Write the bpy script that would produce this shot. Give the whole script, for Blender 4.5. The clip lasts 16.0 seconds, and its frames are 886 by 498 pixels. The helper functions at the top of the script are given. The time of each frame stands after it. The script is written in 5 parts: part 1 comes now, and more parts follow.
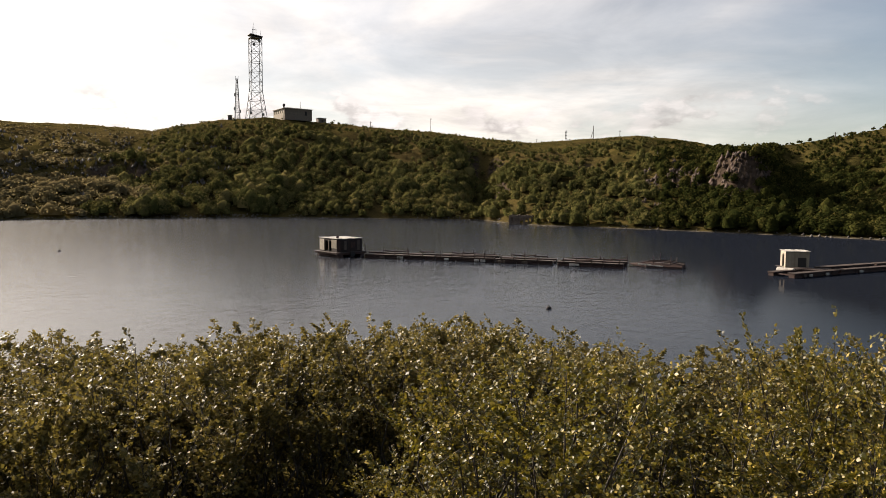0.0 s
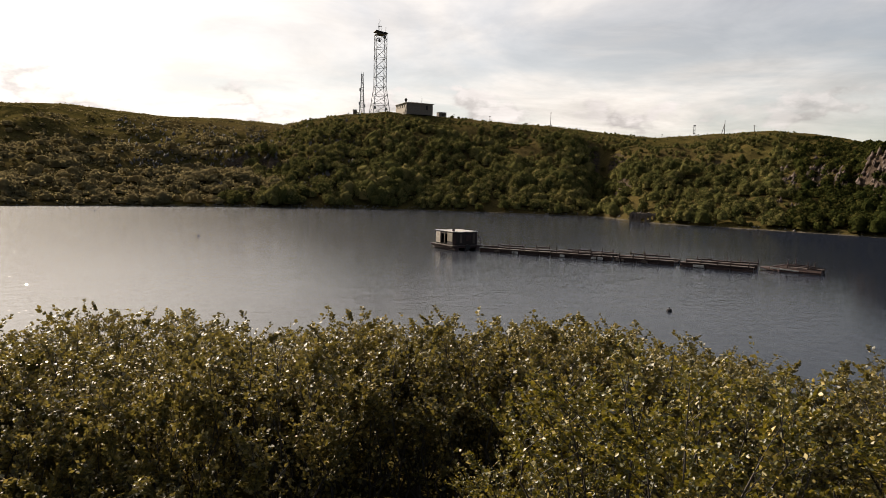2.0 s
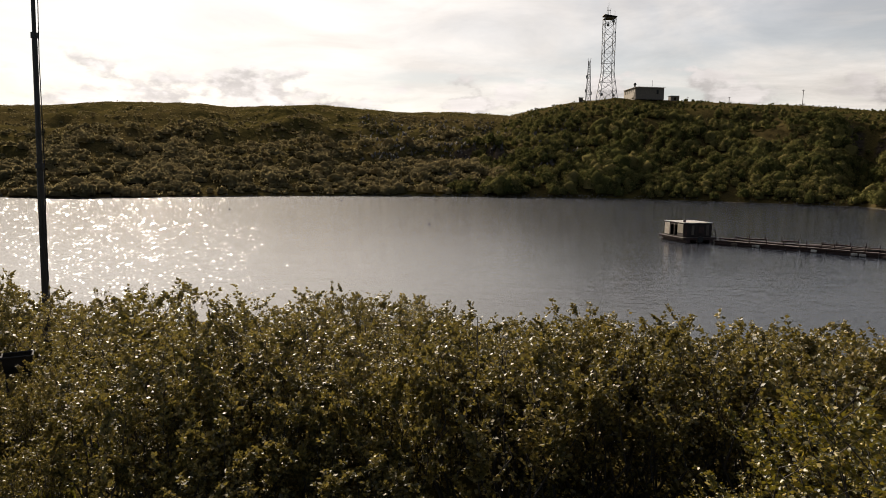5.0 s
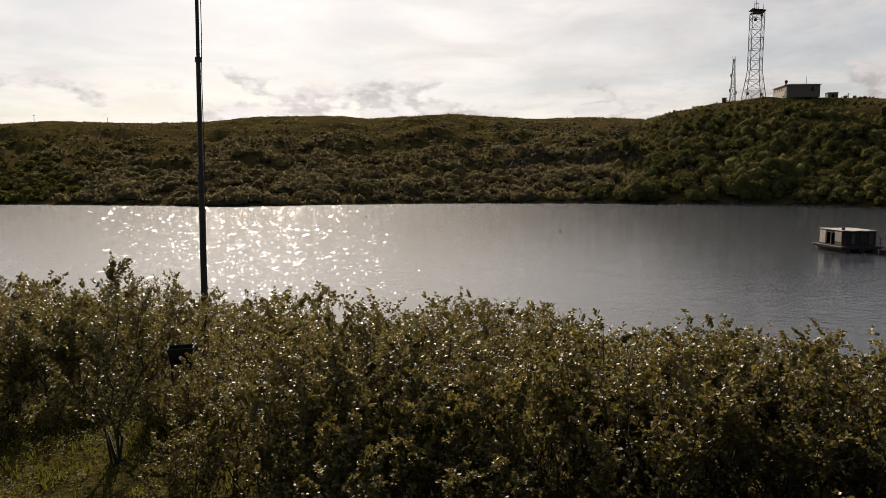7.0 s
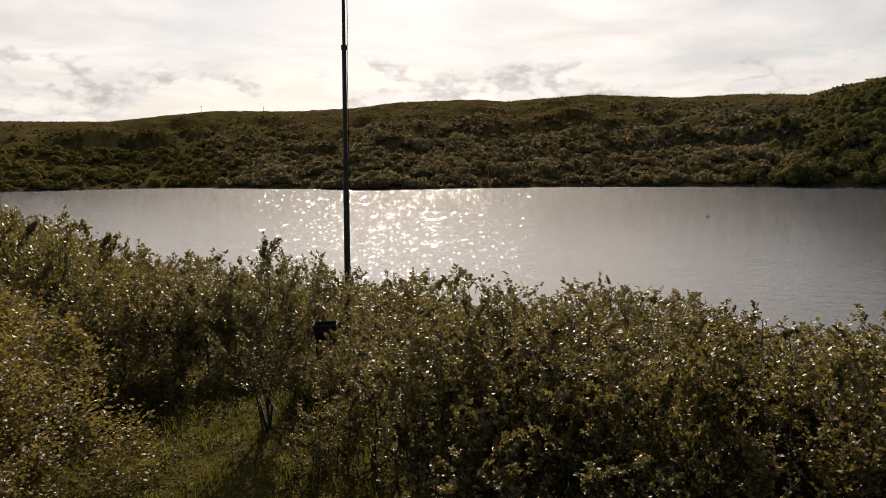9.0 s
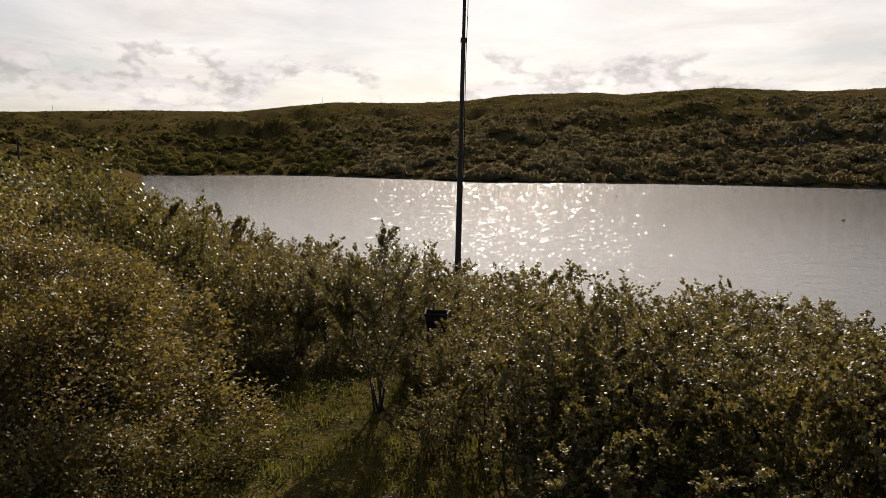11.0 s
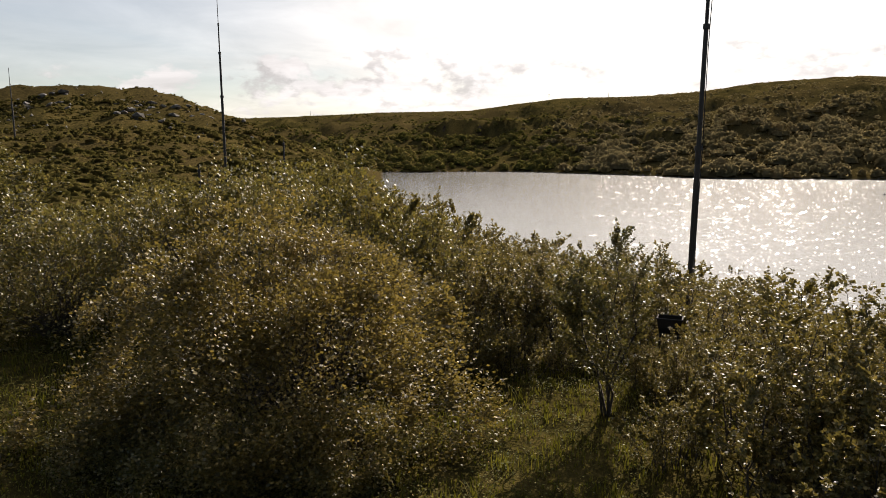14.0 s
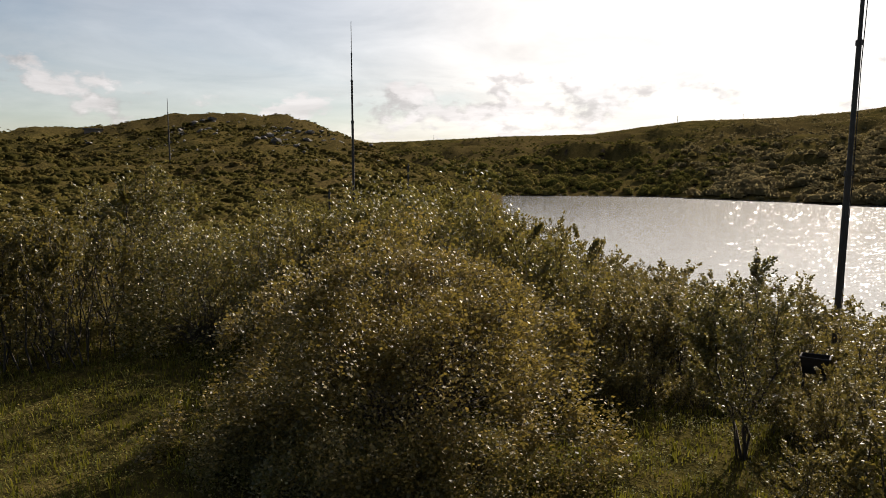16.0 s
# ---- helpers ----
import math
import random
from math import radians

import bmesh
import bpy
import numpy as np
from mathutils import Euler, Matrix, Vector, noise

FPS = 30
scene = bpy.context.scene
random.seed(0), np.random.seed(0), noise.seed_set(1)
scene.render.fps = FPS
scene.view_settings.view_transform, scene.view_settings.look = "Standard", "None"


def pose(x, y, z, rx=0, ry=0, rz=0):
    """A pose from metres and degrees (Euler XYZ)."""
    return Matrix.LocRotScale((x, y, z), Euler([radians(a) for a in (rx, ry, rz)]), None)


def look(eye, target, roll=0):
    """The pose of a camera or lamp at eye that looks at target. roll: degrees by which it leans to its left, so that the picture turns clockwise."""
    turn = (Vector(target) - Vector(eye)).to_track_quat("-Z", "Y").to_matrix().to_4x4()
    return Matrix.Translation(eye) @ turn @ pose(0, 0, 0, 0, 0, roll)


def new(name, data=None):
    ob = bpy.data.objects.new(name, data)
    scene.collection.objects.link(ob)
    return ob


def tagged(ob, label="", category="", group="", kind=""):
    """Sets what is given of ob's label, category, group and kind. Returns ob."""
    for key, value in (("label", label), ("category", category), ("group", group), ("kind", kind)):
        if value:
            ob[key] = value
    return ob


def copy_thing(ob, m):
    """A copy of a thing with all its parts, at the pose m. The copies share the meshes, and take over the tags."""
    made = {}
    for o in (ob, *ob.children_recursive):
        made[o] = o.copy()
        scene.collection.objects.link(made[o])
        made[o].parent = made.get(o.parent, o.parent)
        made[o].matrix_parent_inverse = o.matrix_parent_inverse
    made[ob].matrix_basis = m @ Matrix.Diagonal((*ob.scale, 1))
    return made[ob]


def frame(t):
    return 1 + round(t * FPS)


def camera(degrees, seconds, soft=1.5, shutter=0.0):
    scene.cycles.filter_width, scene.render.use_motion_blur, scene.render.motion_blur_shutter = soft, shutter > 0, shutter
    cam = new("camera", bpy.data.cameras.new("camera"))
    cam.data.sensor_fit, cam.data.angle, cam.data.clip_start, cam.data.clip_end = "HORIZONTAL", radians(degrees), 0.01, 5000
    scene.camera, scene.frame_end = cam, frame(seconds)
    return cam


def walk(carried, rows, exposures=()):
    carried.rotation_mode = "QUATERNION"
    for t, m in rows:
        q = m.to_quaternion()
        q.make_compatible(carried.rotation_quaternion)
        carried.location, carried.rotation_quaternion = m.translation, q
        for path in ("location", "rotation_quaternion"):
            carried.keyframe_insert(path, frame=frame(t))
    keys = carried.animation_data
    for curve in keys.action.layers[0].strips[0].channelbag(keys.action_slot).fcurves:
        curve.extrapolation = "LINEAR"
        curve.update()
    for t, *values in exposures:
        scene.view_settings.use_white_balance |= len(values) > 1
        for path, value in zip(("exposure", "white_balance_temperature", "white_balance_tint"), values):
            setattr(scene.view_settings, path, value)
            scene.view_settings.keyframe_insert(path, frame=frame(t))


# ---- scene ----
# Metres, z up; the lake lies at z = 0. Bearings are degrees to the left of +y.
ROWS = [  # seconds, place, heading to the left of +y, pitch, roll
    (0, -0.03, -0.23, 9.51, -28.13, -4.82, 0.47), (0.5, -0.02, -0.21, 9.51, -25.83, -4.73, 0.67),
    (1, 0.01, -0.17, 9.50, -22.86, -4.66, 0.45), (1.5, 0.05, -0.11, 9.49, -20.11, -4.83, 0.86),
    (2, 0.09, -0.05, 9.48, -18.34, -5.45, 1.44), (2.5, 0.12, 0.01, 9.47, -15.41, -5.99, 1.69),
    (3, 0.11, 0.07, 9.48, -11.93, -6.41, 1.39), (3.5, 0.08, 0.11, 9.50, -9.19, -6.77, 1.55),
    (4, 0.07, 0.12, 9.50, -6.42, -6.87, 1.39), (6.5, 0.11, 0.05, 9.49, 9.53, -6.20, -0.10),
    (7, 0.13, -0.00, 9.51, 11.55, -6.14, -0.09), (7.5, 0.12, 0.02, 9.51, 14.93, -6.35, -0.18),
    (8, 0.06, 0.11, 9.48, 17.47, -6.89, -0.00), (8.5, 0.07, 0.10, 9.50, 20.41, -7.25, -0.30),
    (9, 0.06, 0.13, 9.49, 23.10, -7.47, -0.55), (11.5, -0.02, 0.06, 9.49, 35.02, -8.36, 0.62),
    (12, -0.05, 0.08, 9.48, 38.01, -8.77, 0.46), (12.5, -0.02, 0.01, 9.51, 41.18, -9.21, 0.51),
    (13, -0.06, 0.04, 9.50, 44.83, -9.00, 0.35), (13.5, -0.08, 0.01, 9.50, 48.00, -9.03, -0.03),
    (14, -0.12, 0.03, 9.50, 51.14, -8.42, -0.30), (14.5, -0.10, -0.00, 9.53, 53.43, -7.54, -0.72),
    (15, -0.13, 0.02, 9.51, 55.87, -6.17, -0.62), (15.5, -0.14, -0.02, 9.52, 59.18, -6.23, -0.48),
    (16, -0.16, -0.03, 9.51, 61.23, -6.43, -0.06)]
cam = camera(66.53, 16.0, soft=0.55)
walk(cam, [(t, pose(x, y, z, 90 + pitch, 0, heading) @ pose(0, 0, 0, 0, 0, roll)) for t, x, y, z, heading, pitch, roll in ROWS],
     [(0, 1.04, 7150, 15), (1, 0.94, 7150, 15), (2.5, 0.84, 7150, 14), (4, 0.76, 7150, 14), (6.5, 0.44, 6900, 14), (7.5, 0.42, 6950, 14), (9, 0.48, 7050, 15), (11.5, 0.50, 6950, 15), (14, 0.84, 6900, 14), (16, 0.79, 6850, 13)])

# ---- light ----
SUN_BEARING, SUN_HEIGHT = 27.0, 29.0
sun = new("sun", bpy.data.lights.new("sun", "SUN"))
sun.data.energy, sun.data.angle, sun.data.color = 5.0, radians(0.6), (1.0, 0.93, 0.82)
sb, sh = radians(SUN_BEARING), radians(SUN_HEIGHT)
sun_way = Vector((-math.sin(sb) * math.cos(sh), math.cos(sb) * math.cos(sh), math.sin(sh)))
sun.matrix_world = look(sun_way * 100, (0, 0, 0))


class Nodes:
    """Short way to write node trees."""

    def __init__(self, tree):
        self.tree = tree
        tree.nodes.clear()

    def add(self, kind, ins=None, **props):
        node = self.tree.nodes.new(kind)
        for key, value in props.items():
            setattr(node, key, value)
        for key, value in (ins or {}).items():
            if isinstance(value, bpy.types.NodeSocket):
                self.tree.links.new(value, node.inputs[key])
            else:
                node.inputs[key].default_value = value
        return node

    def math(self, op, a, b=0.5, clamp=False):
        return self.add("ShaderNodeMath", {0: a, 1: b}, operation=op, use_clamp=clamp).outputs[0]

    def noise(self, vec, scale, detail=4.0, rough=0.55, distortion=0.0):
        ins = {"Scale": scale, "Detail": detail, "Roughness": rough, "Distortion": distortion}
        if vec is not None:
            ins["Vector"] = vec
        return self.add("ShaderNodeTexNoise", ins).outputs["Fac"]

    def ramp(self, fac, stops):
        node = self.add("ShaderNodeValToRGB", {"Fac": fac})
        el = node.color_ramp.elements
        while len(el) < len(stops):
            el.new(0.5)
        for e, (at, col) in zip(el, stops):
            e.position = at
            e.color = (*col, 1) if len(col) == 3 else col
        return node.outputs["Color"]

    def mix(self, fac, a, b, blend="MIX"):
        node = self.add("ShaderNodeMix", {"Factor": fac}, data_type="RGBA", blend_type=blend)
        for sock, value in ((node.inputs[6], a), (node.inputs[7], b)):
            if isinstance(value, bpy.types.NodeSocket):
                self.tree.links.new(value, sock)
            else:
                sock.default_value = (*value, 1)
        return node.outputs[2]


# the sky: clear air with thin bright cloud sheets and a row of small cumulus low down
world = bpy.data.worlds.new("world")
scene.world = world
world.use_nodes = True
n = Nodes(world.node_tree)
sky = n.add("ShaderNodeTexSky", sky_type="NISHITA", sun_disc=False, sun_elevation=sh, sun_rotation=-sb, altitude=50, air_density=1.0, dust_density=0.6).outputs[0]
way = n.add("ShaderNodeTexCoord").outputs["Generated"]
xyz = n.add("ShaderNodeSeparateXYZ", {0: way})
height = n.math("MAXIMUM", xyz.outputs["Z"], 0.0)
# cloud sheet on a flat layer overhead, so it foreshortens towards the horizon
over = n.math("ADD", height, 0.10)
flat = n.add("ShaderNodeCombineXYZ", {0: n.math("DIVIDE", xyz.outputs["X"], over), 1: n.math("DIVIDE", xyz.outputs["Y"], over), 2: 0.0}).outputs[0]
sheet = n.noise(flat, 0.55, 7.0, 0.55, 0.6)
sheet = n.add("ShaderNodeMapRange", {0: sheet, 1: 0.36, 2: 0.60, 3: 0.5, 4: 1.0}, interpolation_type="SMOOTHSTEP").outputs[0]
# thicker and brighter on the sun's side, clear behind
near_sun = n.add("ShaderNodeVectorMath", {0: way, 1: tuple(sun_way)}, operation="DOT_PRODUCT").outputs["Value"]
side_sun = n.add("ShaderNodeMapRange", {0: near_sun, 1: -0.05, 2: 0.5, 3: 0.04, 4: 1.0}, interpolation_type="SMOOTHSTEP").outputs[0]
glow = n.math("POWER", n.math("MAXIMUM", near_sun, 0.0), 3.5)
body = n.noise(flat, 1.3, 6.0, 0.6, 0.4)
lit = n.math("ADD", n.math("MULTIPLY", glow, 6.0), n.add("ShaderNodeMapRange", {0: body, 1: 0.35, 2: 0.65, 3: 7.1, 4: 10.4}).outputs[0])
cloud_lit = n.mix(1.0, (1.0, 0.985, 0.96), lit, "MULTIPLY")
west = n.add("ShaderNodeVectorMath", {0: way, 1: tuple(Vector((-0.93, -0.10, 0.35)).normalized())}, operation="DOT_PRODUCT").outputs["Value"]
clear = n.add("ShaderNodeMapRange", {0: west, 1: 0.72, 2: 0.96, 3: 1.0, 4: 0.35}, interpolation_type="SMOOTHSTEP").outputs[0]
east = n.add("ShaderNodeVectorMath", {0: way, 1: tuple(Vector((0.64, 0.17, 0.75)).normalized())}, operation="DOT_PRODUCT").outputs["Value"]
clear = n.math("MULTIPLY", clear, n.add("ShaderNodeMapRange", {0: east, 1: 0.70, 2: 0.93, 3: 1.0, 4: 0.15}, interpolation_type="SMOOTHSTEP").outputs[0])
sky1 = n.mix(n.math("MULTIPLY", n.math("MULTIPLY", sheet, n.math("MULTIPLY", side_sun, clear)), 0.9), sky, cloud_lit)
# cumulus in a low row
stretch = n.add("ShaderNodeVectorMath", {0: way, 1: (1.0, 1.0, 1.9)}, operation="MULTIPLY").outputs[0]
core = n.noise(stretch, 13.0, 5.0, 0.55)
bank = n.noise(way, 3.1, 2.0)
band = n.math("MULTIPLY", n.add("ShaderNodeMapRange", {0: height, 1: 0.11, 2: 0.20, 3: 1.0, 4: 0.0}, interpolation_type="SMOOTHSTEP").outputs[0],
              n.add("ShaderNodeMapRange", {0: height, 1: 0.0, 2: 0.09, 3: 0.55, 4: 1.0}).outputs[0])
puff = n.math("ADD", n.math("ADD", core, n.math("MULTIPLY", n.math("SUBTRACT", band, 1.0), 0.40)), n.math("MULTIPLY", n.math("SUBTRACT", bank, 0.5), 0.35))
puff = n.add("ShaderNodeMapRange", {0: puff, 1: 0.475, 2: 0.585, 3: 0.0, 4: 0.8}, interpolation_type="SMOOTHSTEP").outputs[0]
above = n.noise(n.add("ShaderNodeVectorMath", {0: stretch, 1: (-0.012, 0.024, 0.035)}, operation="ADD").outputs[0], 13.0, 5.0, 0.55)
edge = n.add("ShaderNodeMapRange", {0: n.math("SUBTRACT", core, above), 1: -0.06, 2: 0.10, 3: 0.62, 4: 1.0}, interpolation_type="SMOOTHSTEP").outputs[0]
sky2 = n.mix(n.math("MULTIPLY", puff, side_sun), sky1, n.mix(1.0, (0.91, 0.90, 0.92), n.math("MULTIPLY", lit, edge), "MULTIPLY"))
n.add("ShaderNodeOutputWorld", {0: n.add("ShaderNodeBackground", {"Color": sky2, "Strength": 0.054}).outputs[0]})

# ---- materials ----


def material(name):
    m = bpy.data.materials.new(name)
    m.use_nodes = True
    return m, Nodes(m.node_tree)


def surface(name, stops, scale=3.0, rough=0.8, metal=0.0, bump=0.0, bump_scale=30.0, fine=0.5, fine_scale=40.0, spec=0.5):
    """Colours by a noise at two scales, with a fine relief."""
    m, k = material(name)
    at = k.add("ShaderNodeTexCoord").outputs["Object"]
    a = k.noise(at, scale, 5.0, 0.6)
    b = k.noise(at, fine_scale, 3.0, 0.6)
    fac = k.math("ADD", k.math("MULTIPLY", a, 1 - fine), k.math("MULTIPLY", b, fine))
    rnd = k.add("ShaderNodeObjectInfo").outputs["Random"]
    fac = k.math("ADD", fac, k.math("MULTIPLY", k.math("SUBTRACT", rnd, 0.5), 0.10))
    ins = {"Base Color": k.ramp(fac, stops), "Roughness": rough, "Metallic": metal, "Specular IOR Level": spec}
    if bump:
        ins["Normal"] = k.add("ShaderNodeBump", {"Strength": bump, "Distance": 0.02, "Height": k.noise(at, bump_scale, 5.0)}).outputs[0]
    k.add("ShaderNodeOutputMaterial", {0: k.add("ShaderNodeBsdfPrincipled", ins).outputs[0]})
    return m


def leaf_material(name, stops, rough=0.40, through_light=0.27, tint=(0.22, 0.22, 0.03), spec=0.5, single=0.55, patchy=0.45, grain=0.7, relief_size=0.0):
    """Leaves that differ one from another and in patches; some of the light comes through. relief_size: size of the clumps in metres where single leaves are too small to build."""
    m, k = material(name)
    isl = k.add("ShaderNodeNewGeometry").outputs["Random Per Island"]
    rnd = k.add("ShaderNodeObjectInfo").outputs["Random"]
    at = k.add("ShaderNodeNewGeometry").outputs["Position"]
    patch = k.noise(at, grain, 3.0)
    fac = k.math("ADD", k.math("MULTIPLY", isl, single), k.math("ADD", k.math("MULTIPLY", rnd, 0.12), k.math("MULTIPLY", patch, patchy)))
    ins = {"Roughness": rough, "Specular IOR Level": spec}
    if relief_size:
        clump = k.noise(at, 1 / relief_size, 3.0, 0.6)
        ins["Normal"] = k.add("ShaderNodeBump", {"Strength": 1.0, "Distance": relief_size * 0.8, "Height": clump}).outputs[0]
        # the clump noise also moves the colour, darker in its hollows
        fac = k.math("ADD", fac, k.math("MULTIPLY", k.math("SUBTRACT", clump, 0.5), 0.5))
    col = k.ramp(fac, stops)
    ins["Base Color"] = col
    b = k.add("ShaderNodeBsdfPrincipled", ins).outputs[0]
    t = k.add("ShaderNodeBsdfTranslucent", {"Color": k.mix(0.5, col, tint)}).outputs[0]
    k.add("ShaderNodeOutputMaterial", {0: k.add("ShaderNodeMixShader", {0: through_light, 1: b, 2: t}).outputs[0]})
    return m


LEAF = leaf_material("willow_leaf", [(0.12, (0.021, 0.022, 0.005)), (0.48, (0.061, 0.053, 0.010)), (0.78, (0.138, 0.106, 0.022)), (0.98, (0.28, 0.20, 0.058))], rough=0.55, through_light=0.22, tint=(0.42, 0.32, 0.065), spec=0.56, single=0.80, patchy=0.26)
LEAF_YELLOW = leaf_material("yellowing_birch_leaf", [(0.12, (0.024, 0.021, 0.005)), (0.48, (0.080, 0.061, 0.013)), (0.78, (0.180, 0.128, 0.030)), (0.98, (0.34, 0.235, 0.070))], rough=0.56, through_light=0.24, tint=(0.45, 0.33, 0.065), spec=0.48, single=0.84, patchy=0.24)
LEAF_GOLD = leaf_material("birch_leaf_golden", [(0.12, (0.016, 0.020, 0.003)), (0.45, (0.050, 0.050, 0.007)), (0.72, (0.125, 0.102, 0.013)), (0.96, (0.32, 0.225, 0.04))], rough=0.48, through_light=0.20, tint=(0.42, 0.33, 0.03), spec=0.45, single=0.84, patchy=0.22)
LEAF_GREY = leaf_material("small_birch_leaf", [(0.12, (0.018, 0.021, 0.005)), (0.48, (0.052, 0.050, 0.010)), (0.78, (0.115, 0.096, 0.020)), (0.98, (0.26, 0.19, 0.06))], rough=0.54, through_light=0.22, tint=(0.38, 0.31, 0.06), spec=0.58, single=0.80, patchy=0.26)
LEAF_HERB = leaf_material("herb_leaf", [(0.12, (0.022, 0.030, 0.004)), (0.48, (0.060, 0.068, 0.009)), (0.78, (0.115, 0.102, 0.016)), (0.98, (0.19, 0.13, 0.04))], rough=0.8, through_light=0.24, tint=(0.30, 0.29, 0.04), spec=0.2, single=0.6, patchy=0.45)
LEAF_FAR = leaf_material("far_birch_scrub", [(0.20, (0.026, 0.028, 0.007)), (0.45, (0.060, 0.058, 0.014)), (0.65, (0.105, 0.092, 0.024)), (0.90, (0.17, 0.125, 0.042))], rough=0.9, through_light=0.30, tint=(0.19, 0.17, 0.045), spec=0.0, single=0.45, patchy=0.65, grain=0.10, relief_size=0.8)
# brown scrub, paled and greyed so its colour carries the haze below the sun
LEAF_SOUTH = leaf_material("hazed_brown_scrub", [(0.20, (0.072, 0.061, 0.035)), (0.45, (0.118, 0.098, 0.051)), (0.65, (0.165, 0.134, 0.068)), (0.90, (0.22, 0.165, 0.083))], rough=0.95, through_light=0.52, tint=(0.28, 0.225, 0.105), spec=0.0, single=0.28, patchy=0.80, grain=0.07, relief_size=0.8)
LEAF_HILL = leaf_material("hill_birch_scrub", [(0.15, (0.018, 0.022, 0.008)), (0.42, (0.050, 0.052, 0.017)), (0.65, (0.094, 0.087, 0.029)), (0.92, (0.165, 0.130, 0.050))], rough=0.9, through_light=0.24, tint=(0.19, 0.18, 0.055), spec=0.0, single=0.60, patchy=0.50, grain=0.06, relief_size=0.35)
# east slope scrub, with the shade lying over it put into darker leaf colours
LEAF_EAST_SHADE = leaf_material("shade_dark_scrub", [(0.15, (0.007, 0.010, 0.003)), (0.42, (0.017, 0.021, 0.006)), (0.65, (0.036, 0.037, 0.010)), (0.92, (0.09, 0.072, 0.022))], rough=0.9, through_light=0.10, tint=(0.08, 0.085, 0.02), spec=0.0, single=0.45, patchy=0.65, grain=0.05, relief_size=0.6)
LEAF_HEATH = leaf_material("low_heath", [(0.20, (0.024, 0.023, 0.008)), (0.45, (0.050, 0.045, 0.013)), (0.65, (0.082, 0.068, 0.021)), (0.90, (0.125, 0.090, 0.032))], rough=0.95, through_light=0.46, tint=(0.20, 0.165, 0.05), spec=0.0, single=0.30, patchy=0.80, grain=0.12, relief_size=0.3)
GRASS = leaf_material("grass_blade", [(0.15, (0.018, 0.022, 0.003)), (0.5, (0.052, 0.055, 0.007)), (0.8, (0.118, 0.098, 0.015)), (0.98, (0.24, 0.175, 0.05))], rough=0.8, through_light=0.26, tint=(0.30, 0.28, 0.03), spec=0.12)
BARK = surface("bark", [(0.3, (0.016, 0.012, 0.009)), (0.6, (0.042, 0.032, 0.024)), (0.85, (0.09, 0.072, 0.056))], 12, 0.85, bump=0.4)
ROCK = surface("grey_rock", [(0.3, (0.03, 0.026, 0.022)), (0.5, (0.078, 0.068, 0.058)), (0.7, (0.15, 0.132, 0.115))], 0.8, 0.85, bump=0.6, bump_scale=4, fine_scale=9)
ROCK_RED = surface("reddish_rock", [(0.3, (0.020, 0.012, 0.009)), (0.5, (0.055, 0.034, 0.024)), (0.7, (0.13, 0.083, 0.058))], 0.5, 0.85, bump=0.6, bump_scale=4, fine_scale=5)
RUST = surface("rusty_steel", [(0.3, (0.010, 0.005, 0.004)), (0.55, (0.036, 0.015, 0.010)), (0.8, (0.095, 0.045, 0.028))], 2.0, 0.85, bump=0.3)
DARK_STEEL = surface("dark_steel", [(0.3, (0.018, 0.017, 0.016)), (0.6, (0.045, 0.04, 0.036)), (0.85, (0.10, 0.07, 0.05))], 2.0, 0.55, 0.5, bump=0.1)
GREY_STEEL = surface("galvanised_steel", [(0.3, (0.10, 0.10, 0.10)), (0.7, (0.22, 0.22, 0.22))], 3.0, 0.5, 0.7)
TIMBER = surface("weathered_timber", [(0.3, (0.03, 0.022, 0.017)), (0.55, (0.08, 0.056, 0.042)), (0.8, (0.17, 0.125, 0.09))], 2.0, 0.85, bump=0.3)
OLD_DECK = surface("old_deck_planks", [(0.3, (0.014, 0.008, 0.006)), (0.55, (0.042, 0.025, 0.018)), (0.8, (0.12, 0.085, 0.062))], 1.2, 0.9, bump=0.3)
PALE_WALL = surface("pale_weathered_render", [(0.3, (0.18, 0.145, 0.11)), (0.55, (0.36, 0.31, 0.24)), (0.8, (0.56, 0.50, 0.41))], 1.3, 0.85, bump=0.2)
ROOF_PALE = surface("pale_roof_sheet", [(0.3, (0.12, 0.105, 0.09)), (0.5, (0.34, 0.31, 0.27)), (0.75, (0.60, 0.57, 0.52))], 1.5, 0.7)
BRICK_GREY = surface("grey_brown_brick", [(0.3, (0.075, 0.060, 0.048)), (0.55, (0.14, 0.112, 0.090)), (0.8, (0.22, 0.18, 0.145))], 1.5, 0.9, bump=0.3)
ROOF_DARK = surface("tarred_roof", [(0.3, (0.03, 0.03, 0.032)), (0.7, (0.08, 0.08, 0.08))], 1.0, 0.9)
CONCRETE = surface("old_concrete", [(0.3, (0.24, 0.21, 0.18)), (0.55, (0.42, 0.37, 0.32)), (0.8, (0.58, 0.52, 0.46))], 0.8, 0.9, bump=0.2)
RUIN_WALL = surface("stained_brown_concrete", [(0.3, (0.055, 0.040, 0.030)), (0.55, (0.14, 0.105, 0.080)), (0.8, (0.26, 0.205, 0.16))], 0.9, 0.95, bump=0.3)
DARK_BOARD = surface("dark_stained_boards", [(0.3, (0.008, 0.004, 0.003)), (0.55, (0.024, 0.012, 0.008)), (0.8, (0.055, 0.030, 0.020))], 1.6, 0.85, bump=0.3)
TAN_WALL = surface("tan_weathered_panel", [(0.3, (0.12, 0.098, 0.070)), (0.55, (0.22, 0.185, 0.135)), (0.8, (0.31, 0.265, 0.20))], 1.3, 0.85, bump=0.2)
